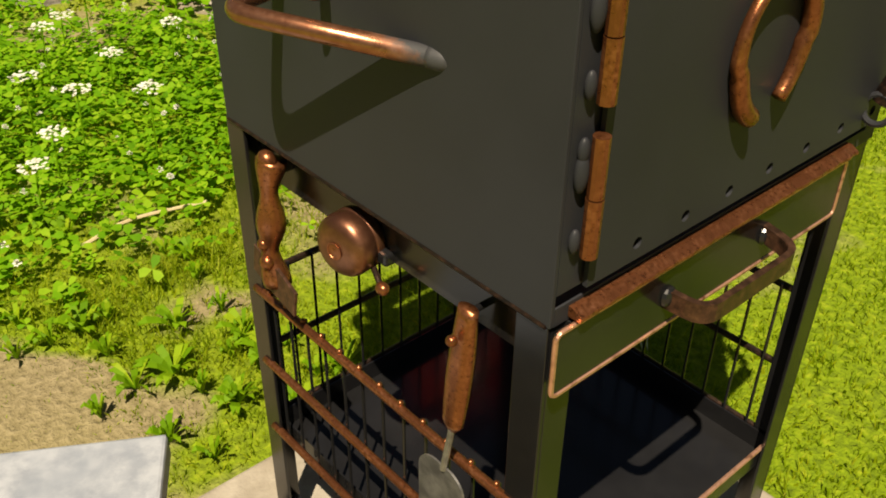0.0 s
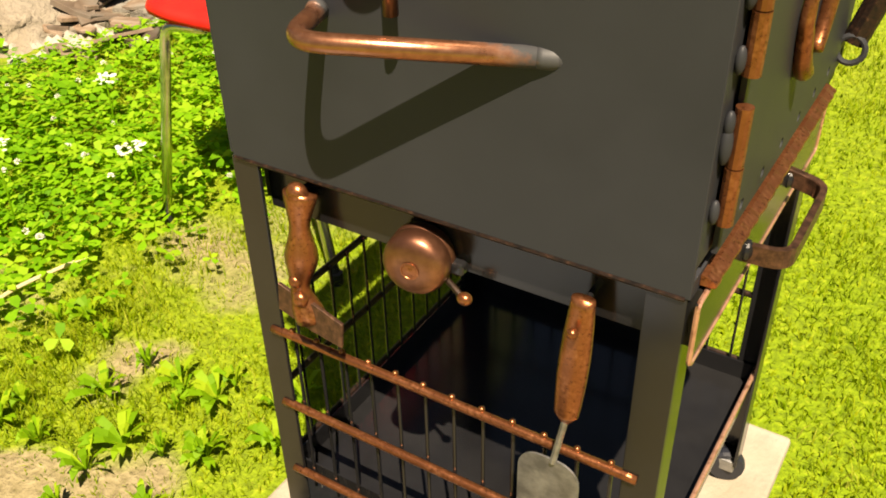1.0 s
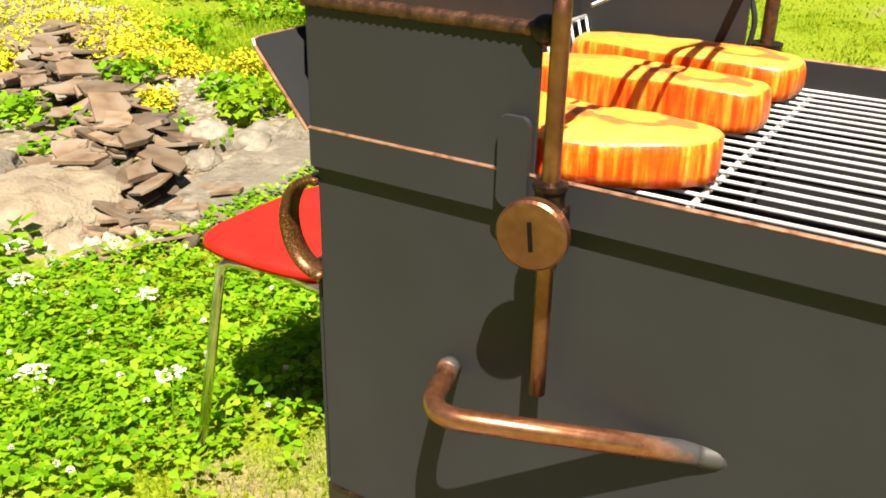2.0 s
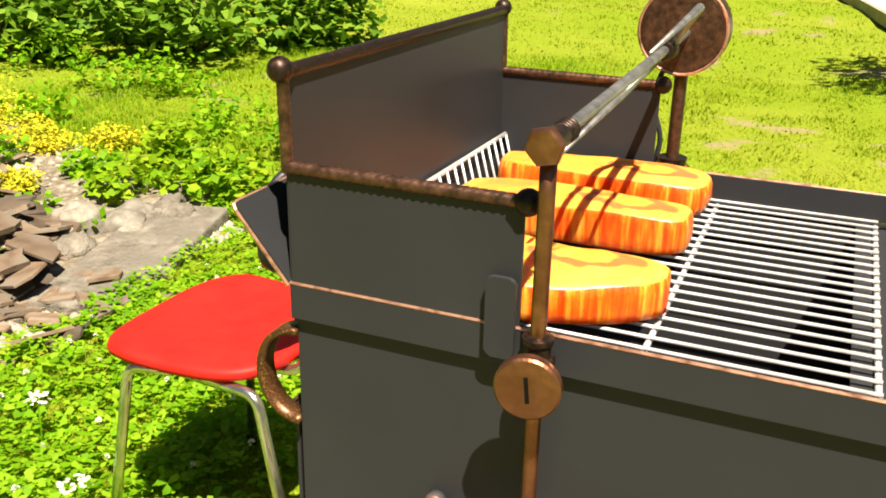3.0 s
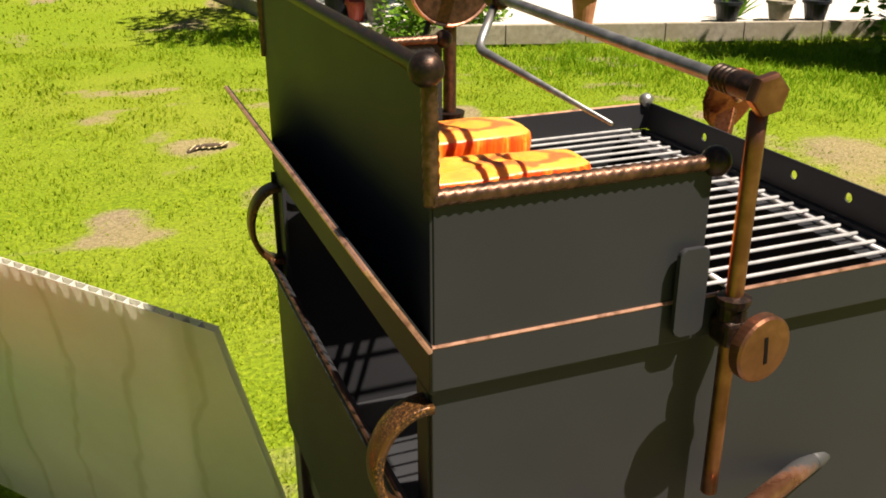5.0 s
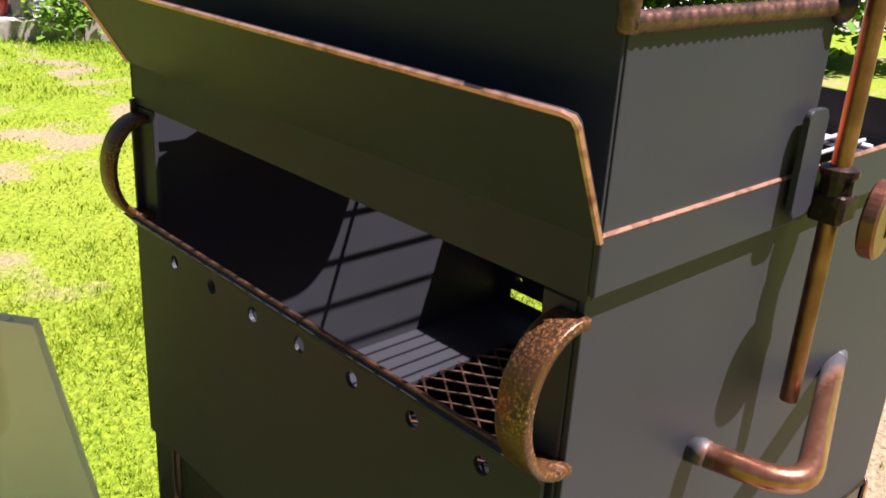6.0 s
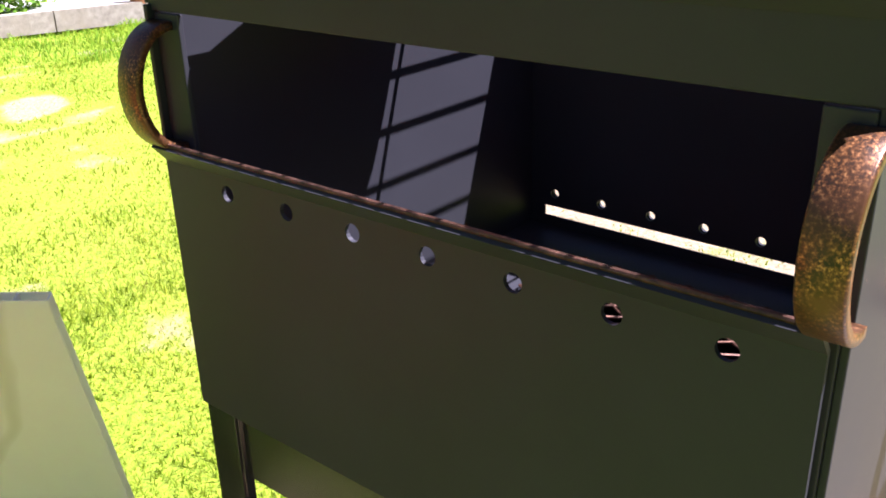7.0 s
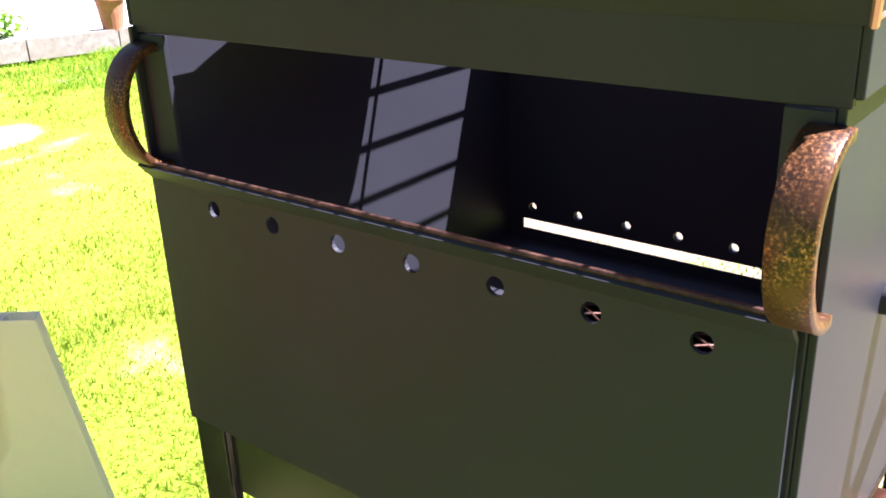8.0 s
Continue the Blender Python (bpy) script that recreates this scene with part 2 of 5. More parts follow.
def twinwall_mat():
    m, nt, b = mat_base("milky_twinwall_plastic", 0.3, 0, 0.5)
    n = noise_node(nt, 5, 5)
    tc = nt.nodes.new("ShaderNodeTexCoord")
    w = nt.nodes.new("ShaderNodeTexWave")
    w.inputs["Scale"].default_value = 3.5
    w.inputs["Distortion"].default_value = 3
    w.inputs["Detail"].default_value = 3
    w.inputs["Detail Scale"].default_value = 1.2
    nt.links.new(tc.outputs["Object"], w.inputs["Vector"])
    base = ramp(nt, n.outputs["Fac"], [(0.3, (0.84, 0.84, 0.78)), (0.7, (0.90, 0.90, 0.85))]).outputs[0]
    f = ramp(nt, w.outputs["Fac"], [(0.0, (1, 1, 1)), (0.04, (0, 0, 0))]).outputs[0]
    col = mixc(nt, f, base, (0.77, 0.77, 0.67))
    nt.links.new(col, b.inputs["Base Color"])
    t = nt.nodes.new("ShaderNodeBsdfTranslucent")
    nt.links.new(col, t.inputs["Color"])
    mx = nt.nodes.new("ShaderNodeMixShader")
    mx.inputs[0].default_value = 0.45
    nt.links.new(b.outputs[0], mx.inputs[1])
    nt.links.new(t.outputs[0], mx.inputs[2])
    nt.links.new(mx.outputs[0], nt.nodes["Material Output"].inputs["Surface"])
    return m


TWINWALL = twinwall_mat()


# ---- mesh helpers ----
def part(name, bm, material, parent=None, label="", smooth=False):
    me = bpy.data.meshes.new(name)
    bmesh.ops.recalc_face_normals(bm, faces=bm.faces)
    bm.to_mesh(me)
    bm.free()
    me.materials.append(material)
    if smooth:
        for p in me.polygons:
            p.use_smooth = True
    ob = new(name, me)
    ob.parent = parent
    return tagged(ob, label)


def thing(name, label, category, group="", at=(0, 0, 0)):
    e = new(name)
    e.empty_display_size = 0.05
    e.location = at
    return tagged(e, label, category, group)


def add_box(bm, lo, hi, bev=0.0, m=None):
    c = [(a + b) / 2 for a, b in zip(lo, hi)]
    s = [abs(b - a) for a, b in zip(lo, hi)]
    mat = Matrix.Translation(c) @ Matrix.Diagonal((*s, 1))
    r = bmesh.ops.create_cube(bm, size=1, matrix=(m @ mat) if m else mat)
    if bev:
        vs = set(r["verts"])
        es = [e for e in bm.edges if e.verts[0] in vs]
        bmesh.ops.bevel(bm, geom=es, offset=bev, segments=2, affect="EDGES", profile=0.5)
    return bm


def box(lo, hi, bev=0.0, m=None):
    return add_box(bmesh.new(), lo, hi, bev, m)


def smooth_path(pts, n=6):
    """Catmull-Rom through the points."""
    p = [Vector(q) for q in pts]
    p = [2 * p[0] - p[1]] + p + [2 * p[-1] - p[-2]]
    out = []
    for i in range(1, len(p) - 2):
        for k in range(n):
            t = k / n
            a, b, c, d = p[i - 1], p[i], p[i + 1], p[i + 2]
            out.append(0.5 * (2 * b + (c - a) * t + (2 * a - 5 * b + 4 * c - d) * t * t + (3 * b - a - 3 * c + d) * t ** 3))
    out.append(p[-2])
    return out


def bend_path(pts, radius, n=5):
    """Straight runs with rounded corners."""
    p = [Vector(q) for q in pts]
    out = [p[0]]
    for a, b, c in zip(p, p[1:], p[2:]):
        u, v = (a - b).normalized(), (c - b).normalized()
        r = min(radius, (a - b).length * 0.48, (c - b).length * 0.48)
        s, e = b + u * r, b + v * r
        for k in range(n + 1):
            t = k / n
            out.append((1 - t) ** 2 * s + 2 * t * (1 - t) * b + t * t * e)
    out.append(p[-1])
    return out


def add_tube(bm, path, r, seg=10, twist=0.0, rib=0.0, rx=1.0):
    """Round bar swept along a path, with closed ends; r is a number or a function of 0..1. rib and twist make rope-like bar."""
    path = [Vector(q) for q in path]
    d0 = (path[1] - path[0]).normalized()
    up = Vector((0, 0, 1)) if abs(d0.z) < 0.9 else Vector((1, 0, 0))
    u = d0.cross(up).normalized()
    rings, run, total = [], 0.0, sum((b - a).length for a, b in zip(path, path[1:]))
    for i, q in enumerate(path):
        if i:
            run += (q - path[i - 1]).length
        d = (path[min(i + 1, len(path) - 1)] - path[max(i - 1, 0)]).normalized()
        u = (u - d * u.dot(d)).normalized()
        v = d.cross(u)
        rr = r(run / total) if callable(r) else r
        ring = []
        for k in range(seg):
            a = 2 * math.pi * k / seg
            f = rr * (1 + rib * math.sin(4 * a + run * twist))
            ring.append(bm.verts.new(q + u * (math.cos(a) * f * rx) + v * (math.sin(a) * f)))
        rings.append(ring)
    for a, b in zip(rings, rings[1:]):
        for k in range(seg):
            bm.faces.new((a[k], a[(k + 1) % seg], b[(k + 1) % seg], b[k]))
    bm.faces.new(rings[0][::-1])
    bm.faces.new(rings[-1])
    return bm


def tube(path, r, seg=10, **kw):
    return add_tube(bmesh.new(), path, r, seg, **kw)


def line(a, b, n):
    a, b = Vector(a), Vector(b)
    return [a.lerp(b, i / n) for i in range(n + 1)]


def rebar(a, b, r):
    return tube(line(a, b, int((Vector(b) - Vector(a)).length / 0.0016)), r, 16, twist=950.0, rib=0.08)


def ball(c, r, sx=1, sy=1, sz=1, bm=None, u=16, v=10):
    bm = bm or bmesh.new()
    bmesh.ops.create_uvsphere(bm, u_segments=u, v_segments=v, radius=r, matrix=Matrix.Translation(c) @ Matrix.Diagonal((sx, sy, sz, 1)))
    return bm


def lathe(profile, m, seg=24):
    """Turned shape from (radius, height) pairs."""
    bm = bmesh.new()
    rings = []
    for r, h in profile:
        rings.append([bm.verts.new(m @ Vector((r * math.cos(2 * math.pi * k / seg), r * math.sin(2 * math.pi * k / seg), h))) for k in range(seg)])
    for a, b in zip(rings, rings[1:]):
        for k in range(seg):
            bm.faces.new((a[k], a[(k + 1) % seg], b[(k + 1) % seg], b[k]))
    bm.faces.new(rings[0][::-1])
    bm.faces.new(rings[-1])
    return bm


def strip(path, width_dir, w, t):
    """Flat bar of width w and thickness t bent along a path."""
    bm = bmesh.new()
    path = [Vector(q) for q in path]
    wd = Vector(width_dir).normalized()
    rings = []
    for i, q in enumerate(path):
        d = (path[min(i + 1, len(path) - 1)] - path[max(i - 1, 0)]).normalized()
        n = d.cross(wd).normalized()
        rings.append([bm.verts.new(q + wd * (sx * w / 2) + n * (sy * t / 2)) for sx, sy in ((-1, -1), (-0.88, -1.25), (0.88, -1.25), (1, -1), (1, 1), (-1, 1))])
    for a, b in zip(rings, rings[1:]):
        for k in range(6):
            bm.faces.new((a[k], a[(k + 1) % 6], b[(k + 1) % 6], b[k]))
    bm.faces.new(rings[0][::-1])
    bm.faces.new(rings[-1])
    return bm


def outline_plate(pts, normal, t, bev=0.0):
    """A plate from an outline, thick along its normal."""
    bm = bmesh.new()
    n = Vector(normal).normalized() * t
    lo = [bm.verts.new(Vector(p)) for p in pts]
    hi = [bm.verts.new(Vector(p) + n) for p in pts]
    bm.faces.new(lo[::-1])
    bm.faces.new(hi)
    k = len(pts)
    for i in range(k):
        bm.faces.new((lo[i], lo[(i + 1) % k], hi[(i + 1) % k], hi[i]))
    if bev:
        bmesh.ops.bevel(bm, geom=[e for e in bm.edges if len(e.link_faces) == 2 and any(len(f.verts) > 4 for f in e.link_faces)], offset=bev, segments=2, affect="EDGES", profile=0.5)
    return bm


def rounded_rect(w, h, r, n=5):
    out = []
    for cx, cy, a0 in ((w / 2 - r, h / 2 - r, 0), (-w / 2 + r, h / 2 - r, 90), (-w / 2 + r, -h / 2 + r, 180), (w / 2 - r, -h / 2 + r, 270)):
        for k in range(n + 1):
            a = radians(a0 + 90 * k / n)
            out.append((cx + r * math.cos(a), cy + r * math.sin(a)))
    return out


def holed_plate(u0, u1, v0, v1, holes, r, put, t):
    """Plate with a row of round holes; put(u, v) gives the place in space."""
    bm = bmesh.new()
    v = holes[0][1]
    s = 2.2 * r
    made = {}

    def vert(a, b):
        key = (round(a, 5), round(b, 5))
        if key not in made:
            made[key] = bm.verts.new(put(a, b))
        return made[key]

    cuts = [u0]
    for hu, _ in holes:
        cuts += [hu - s, hu, hu + s]
    cuts.append(u1)
    for a, b in zip(cuts, cuts[1:]):
        bm.faces.new([vert(a, v0), vert(b, v0), vert(b, v - s), vert(a, v - s)])
        bm.faces.new([vert(a, v + s), vert(b, v + s), vert(b, v1), vert(a, v1)])
    ends = [u0] + [q for hu, _ in holes for q in (hu - s, hu + s)] + [u1]
    for a, b in zip(ends[::2], ends[1::2]):
        ring = [vert(a, v - s), vert(b, v - s), vert(b, v), vert(b, v + s), vert(a, v + s), vert(a, v)]
        bm.faces.new(ring)
    for hu, _ in holes:
        sq = [(1, 0), (1, 1), (0, 1), (-1, 1), (-1, 0), (-1, -1), (0, -1), (1, -1)]
        for (i, q), nx in zip(enumerate(sq), sq[1:] + sq[:1]):
            a0, a1 = math.pi * i / 4, math.pi * (i + 1) / 4
            am = (a0 + a1) / 2
            rim = [vert(hu + r * math.cos(a), v + r * math.sin(a)) for a in (a1, am, a0)]
            bm.faces.new([vert(hu + s * q[0], v + s * q[1]), vert(hu + s * nx[0], v + s * nx[1])] + rim)
    bmesh.ops.recalc_face_normals(bm, faces=bm.faces)
    bmesh.ops.solidify(bm, geom=bm.faces[:], thickness=t)
    return bm


def soup(name, verts, faces, material, label="", category=""):
    me = bpy.data.meshes.new(name)
    me.from_pydata(verts, [], faces)
    me.materials.append(material)
    return tagged(new(name, me), label, category, kind="stuff")

# ---- ground ----
def ground_z(x, y):
    """Gentle unevenness, flat under the grill and the chair."""
    d = math.hypot(x - 0.1, y - 0.4)
    k = min(max((d - 1.0) / 2.0, 0), 1)
    return k * (0.05 * noise.noise(Vector((x * 0.6, y * 0.6, 0))) + 0.02 * noise.noise(Vector((x * 2, y * 2, 3))))


# last three: unseen bare earth, added to cut green bounce on the side panel
WORN_AND_BOUNCE = [(-0.42, -0.12, 0.17), (-0.50, 0.14, 0.13), (-0.56, -0.24, 0.17), (-0.32, 0.05, 0.10), (-2.85, 4.9, 0.22), (0.3, 3.8, 0.16), (1.7, 5.1, 0.25), (2.4, 1.5, 0.7), (3.3, 2.2, 0.8), (1.4, -0.2, 1.0), (2.3, 0.3, 1.0), (1.0, -1.0, 0.8), (1.5, 0.45, 0.5), (1.6, 3.9, 0.2), (0.1, -0.85, 1.0), (0.5, -0.6, 0.8), (-0.5, -0.9, 0.8)]


def bare(x, y):
    """Cover of the lawn, thinner over worn and bounce patches."""
    if y < 1.2:
        q = noise.noise(Vector((x * 1.3 + 7, y * 1.3, 2))) + 0.5 * noise.noise(Vector((x * 3.7, y * 3.7, 5)))
    else:
        q = 0.55 * noise.noise(Vector((x * 1.3 + 7, y * 1.3, 2))) + 0.9 * noise.noise(Vector((x * 3.4, y * 4.6, 5)))
    k = 0.85 - (0.8 if y < 1.2 else 0.5 if x < -0.6 else 0.85) * q
    for cx, cy, r in WORN_AND_BOUNCE:
        k -= (0.95 if r < 0.24 and y < 0.5 else 0.8) * max(0.0, 1 - math.hypot(x - cx, y - cy) / r) ** 0.5
    return min(max(k, 0.08 if y < 0.5 else 0.14), 1.0)


def build_ground():
    bm = bmesh.new()
    xs = [-300, -120, -50, -25] + [-14 + 0.5 * i for i in range(21)] + [-3.9 + 0.1 * i for i in range(74)] + [4 + 0.5 * i for i in range(21)] + [25, 50, 120, 300]
    wear = bm.verts.layers.float.new("wear")
    grid = []
    for y in xs:
        row = []
        for x in xs:
            near = abs(x) < 15 and abs(y) < 15
            v = bm.verts.new((x, y + 2, ground_z(x, y + 2) if near else 0))
            v[wear] = 1 - bare(x, y + 2) if near else 0.2
            row.append(v)
        grid.append(row)
    for a, b in zip(grid, grid[1:]):
        for i in range(len(xs) - 1):
            bm.faces.new((a[i], a[i + 1], b[i + 1], b[i]))
    ob = part("ground", bm, SOIL, smooth=True)
    tagged(ob, "sunny uneven lawn soil with worn earthy patches", "ground", kind="structure")


build_ground()

pav = thing("pavement", "pale concrete paving slabs under the grill", "pavement")
tagged(pav, kind="structure")
for ix in range(2):
    for iy in range(2):
        x0, y0 = -0.12 + 0.31 * ix, -0.10 + 0.33 * iy
        part("slab", box((x0 + 0.004, y0 + 0.004, -0.03), (x0 + 0.306, y0 + 0.326, 0.012), 0.006), CONCRETE, pav)


# ---- the grill ----
W, L, ZT, ZB, ZF = 0.448, 0.45, 0.9575, 0.9275, 0.63
T = 0.004
SP = -0.006  # face of the near side panel
grill = thing("barbecue_grill", "handmade black steel charcoal grill with rubbed copper fittings", "grill")

# body walls
part("side_panel", box((0.006, SP, ZF), (W, SP + T, ZB), 0.0008), STEEL, grill)
part("side_panel", box((0, L - T, ZF), (W, L, ZB), 0.0008), STEEL, grill)
for lo, hi in (((0.002, SP + T, ZF), (0.16, L - T, ZF + T)), ((0.16, 0.36, ZF), (W - 0.002, L - T, ZF + T)), ((0.16, SP + T, ZF), (W - 0.002, 0.06, ZF + T)), ((0.385, 0.06, ZF), (W - 0.002, 0.36, ZF + T))):
    part("floor_panel", box(lo, hi), STEEL, grill)
# expanded metal over the ash opening
em = bmesh.new()
for k in range(18):
    add_tube(em, [(0.163 + 0.0128 * k + 0.0064 * (-1) ** (j + k), 0.062 + 0.0185 * j, 0.6365 + 0.0008 * (j % 2)) for j in range(17)], 0.0015, 5)
part("expanded_metal", em, BROWN, grill, "rusty expanded metal ash screen")
HB = [(0.041 + 0.0566 * i, 0.8125) for i in range(7)]
part("back_panel", holed_plate(0.0, 0.444, ZF, 0.838, HB, 0.0058, lambda u, v: Vector((-0.9 * max(0.0, v - 0.8255), u, v)), 0.003), STEEL, grill, "back plate with a lip bent outwards")
part("copper_edge", tube(line((-0.0105, 0.001, 0.839), (-0.0105, 0.449, 0.839), 30), 0.0017, 8), BROWN, grill, "worn copper edge")

# door side
part("door_sill", box((W - 0.002, SP + T, ZF), (W, L - T, ZF + 0.0155)), STEEL, grill)
part("door_sill", box((W - 0.002, 0.428, ZF + 0.0157), (W, L - T, 0.6568)), STEEL, grill)
HD = [(0.075 + 0.0568 * i, 0.6715) for i in range(7)]
part("front_panel", holed_plate(SP + T, L - T, 0.657, ZB, HD, 0.005, lambda u, v: Vector((W, u, v)), 0.002), STEEL, grill)
door = part("door", holed_plate(0.022, 0.43, 0.657, 0.905, HD, 0.005, lambda u, v: Vector((W + 0.0062, u, v)), 0.004), STEEL, grill, "black steel door with a row of vent holes")
for z0, z1 in ((0.688, 0.778), (0.80, 0.885)):
    part("hinge", tube(line((W + 0.009, 0.016, z0), (W + 0.009, 0.016, (z0 + z1) / 2), 3), 0.0064, 12), COPPER, door)
    part("hinge", tube(line((W + 0.009, 0.016, (z0 + z1) / 2 + 0.001), (W + 0.009, 0.016, z1), 3), 0.0061, 12), COPPER, door)
    for zz, rr, ln in ((z0 + 0.012, 0.0062, 1.6), (z1 - 0.026, 0.0078, 1.9), (z1 - 0.010, 0.0064, 1.5)):
        part("weld", ball((W + 0.003, 0.007, zz), rr, 0.6, 0.75, ln, u=12, v=8), STEEL, door, smooth=True)
shoe = [(W + 0.012, 0.199 + 0.045 * math.sin(radians(a)) * (1 if abs(a) < 100 else 0.92), 0.795 + (0.05 if abs(a) < 90 else 0.06) * math.cos(radians(a))) for a in range(-158, 153, 6)]
part("horseshoe", tube(shoe, lambda s: 0.0058 + 0.0012 * math.cos(s * 9) + 0.0012 * abs(2 * s - 1), 12), COPPER, door, "copper-coloured horseshoe", smooth=True)
lt = part("latch", tube(line((W + 0.016, 0.412, 0.684), (W + 0.052, 0.432, 0.815), 4), 0.0125, 14), COPPER_DARK, door, "short steel tube latch")
part("latch_ring", tube([(W + 0.016 + 0.0135 * math.cos(a), 0.402 + 0.002 * math.sin(a), 0.680 + 0.0135 * math.sin(a)) for a in [2 * math.pi * k / 20 for k in range(21)]], 0.0032, 8), STEEL, door)

# ash lip with a hammered upper side
lip = bmesh.new()
rows = []
random.seed(4)
for i in range(49):
    y = 0.012 + 0.385 * i / 48
    j = 0.0016 * math.sin(i * 2.1) + 0.0012 * random.random()
    rows.append([lip.verts.new(p) for p in ((W + 0.0003, y, 0.6427), (W + 0.005, y, 0.6420 + j * 0.2), (W + 0.0125 + j * 0.4, y, 0.6375), (W + 0.0130 + j * 0.4, y, 0.6355), (W + 0.011 + j * 0.4, y, 0.6335), (W + 0.0003, y, 0.6335))])
for a, b in zip(rows, rows[1:]):
    for k in range(6):
        lip.faces.new((a[k], a[(k + 1) % 6], b[(k + 1) % 6], b[k]))
lip.faces.new(rows[0][::-1])
lip.faces.new(rows[-1])
part("ash_lip", lip, COPPER, grill, "hammered copper lip under the door")

# ash drawer
drawer = part("ash_drawer", box((W + 0.004, -0.006, 0.570), (W + 0.007, 0.391, 0.629), 0.001), GLOSS, grill)
part("tray_bottom", box((0.03, 0.012, 0.574), (W + 0.003, 0.40, 0.576)), GLOSS, drawer)
part("tray_front", box((W + 0.001, 0.385, 0.576), (W + 0.003, 0.398, 0.629)), GLOSS, drawer)
part("tray_back", box((0.03, 0.012, 0.576), (0.032, 0.40, 0.629)), GLOSS, drawer)
for y in (0.012, 0.398):
    part("tray_side", box((0.032, y, 0.576), (W + 0.003, y + 0.002, 0.629)), GLOSS, drawer)
edge = [(W + 0.0065, y, z) for y, z in [(0.1925 + a, 0.5995 + b) for a, b in rounded_rect(0.397, 0.059, 0.006)]]
part("drawer_edge", tube(edge + edge[:1], 0.0022, 6), COPPER_EDGE, drawer)
hp = bend_path([(W + 0.006, 0.125, 0.598), (W + 0.042, 0.128, 0.598), (W + 0.042, 0.258, 0.598), (W + 0.006, 0.262, 0.603)], 0.018)
part("drawer_handle", strip(hp, (0, 0, 1), 0.018, 0.006), BROWN, drawer, "bent copper-brown drawer handle")
for y in (0.125, 0.262):
    part("weld", ball((W + 0.008, y, 0.6), 0.008, 0.7, 1.1, 1.2, u=10, v=7), GLOSS, drawer)

# rim around the top
OX, OY = 0.004, -0.012
part("rim", box((OX, OY, ZB), (W + 0.0065, OY + T, ZT), 0.001), STEEL, grill)
part("rim", box((OX, L, ZB), (W + 0.0065, L + T, ZT), 0.001), STEEL, grill)
part("rim", box((OX, OY + T, ZB - 0.004), (OX + T, L, ZT), 0.001), STEEL, grill)
for y in (OY + 0.001, L + 0.002):
    part("copper_edge", tube(line((OX, y, ZT), (W + 0.004, y, ZT), 40), 0.0015, 6), COPPER_EDGE, grill)
part("ledge", box((OX + T, OY + T, ZB - 0.003), (W, SP + 0.004, ZB)), STEEL, grill)
part("ledge", box((W - 0.004, SP + 0.006, ZB - 0.004), (W + 0.008, L - 0.006, ZB - 0.0005)), STEEL, grill)
part("ledge", box((OX + T, L - 0.006, ZB - 0.003), (W, L, ZB)), STEEL, grill)
# front rim with small holes
HF = [(0.13 + 0.07 * i, ZT + 0.006) for i in range(4)]
part("front_plate", holed_plate(OY + T, L, ZB, ZT + 0.002, [(u, ZT - 0.012) for u, _ in HF], 0.0045, lambda u, v: Vector((W + 0.004, u, v)), 0.002), STEEL, grill)
part("finial", ball((W + 0.0, L + 0.002, ZT + 0.004), 0.0085), BARE, grill, smooth=True)

# scoop-like flap along the back of the rim
fl = []
for y, k in ((OY, 0.0), (OY - 0.010, 0.93), (OY - 0.009, 0.985), (OY - 0.004, 1.0), (L - 0.002, 1.0), (L + 0.003, 0.985), (L + 0.004, 0.93), (L + 0.004, 0.0)):
    fl.append((OX - 0.001 - 0.040 * k, y, ZT - 0.002 + 0.063 * k))
part("back_flap", outline_plate(fl, (0.063, 0, 0.040), 0.003), STEEL, grill, "black steel flap bent outwards")
part("copper_edge", tube(fl, 0.0018, 6), COPPER_EDGE, grill)

# wind shield
SX = 0.19
part("wind_shield", box((OX + 0.002, OY + 0.001, ZT - 0.002), (SX, OY + 0.004, ZT + 0.09), 0.0006), STEEL, grill)
part("wind_shield", box((OX + 0.002, L, ZT - 0.002), (SX, L + 0.003, ZT + 0.09), 0.0006), STEEL, grill)
part("wind_shield", box((OX, OY + 0.002, ZT - 0.002), (OX + 0.003, L, ZT + 0.160), 0.0006), STEEL, grill)
for y in (OY + 0.002, L + 0.002):
    part("twisted_bar", rebar((0.005, y, ZT + 0.092), (SX, y, ZT + 0.092), 0.0050), BROWN, grill, smooth=True)
    part("twisted_bar", rebar((0.0055, y, ZT + 0.088), (0.0045, y, ZT + 0.160), 0.0046), BROWN, grill, smooth=True)
    part("ball_finial", ball((0.003, y, ZT + 0.163), 0.0098), COPPER_DARK, grill, smooth=True)
    part("ball_finial", ball((SX + 0.002, y, ZT + 0.092), 0.0098), COPPER_DARK, grill, smooth=True)
part("top_bar", tube(line((0.0055, OY, ZT + 0.1615), (0.0055, L, ZT + 0.1615), 30), 0.0055, 10), COPPER_DARK, grill, smooth=True)
for y, n in ((OY - 0.003, -1), (L + 0.004, 1)):
    pl = [(0.178 + a, y, 0.966 + b) for a, b in rounded_rect(0.022, 0.061, 0.005)]
    part("strap", outline_plate(pl, (0, n, 0), 0.004, 0.001), STEEL, grill)

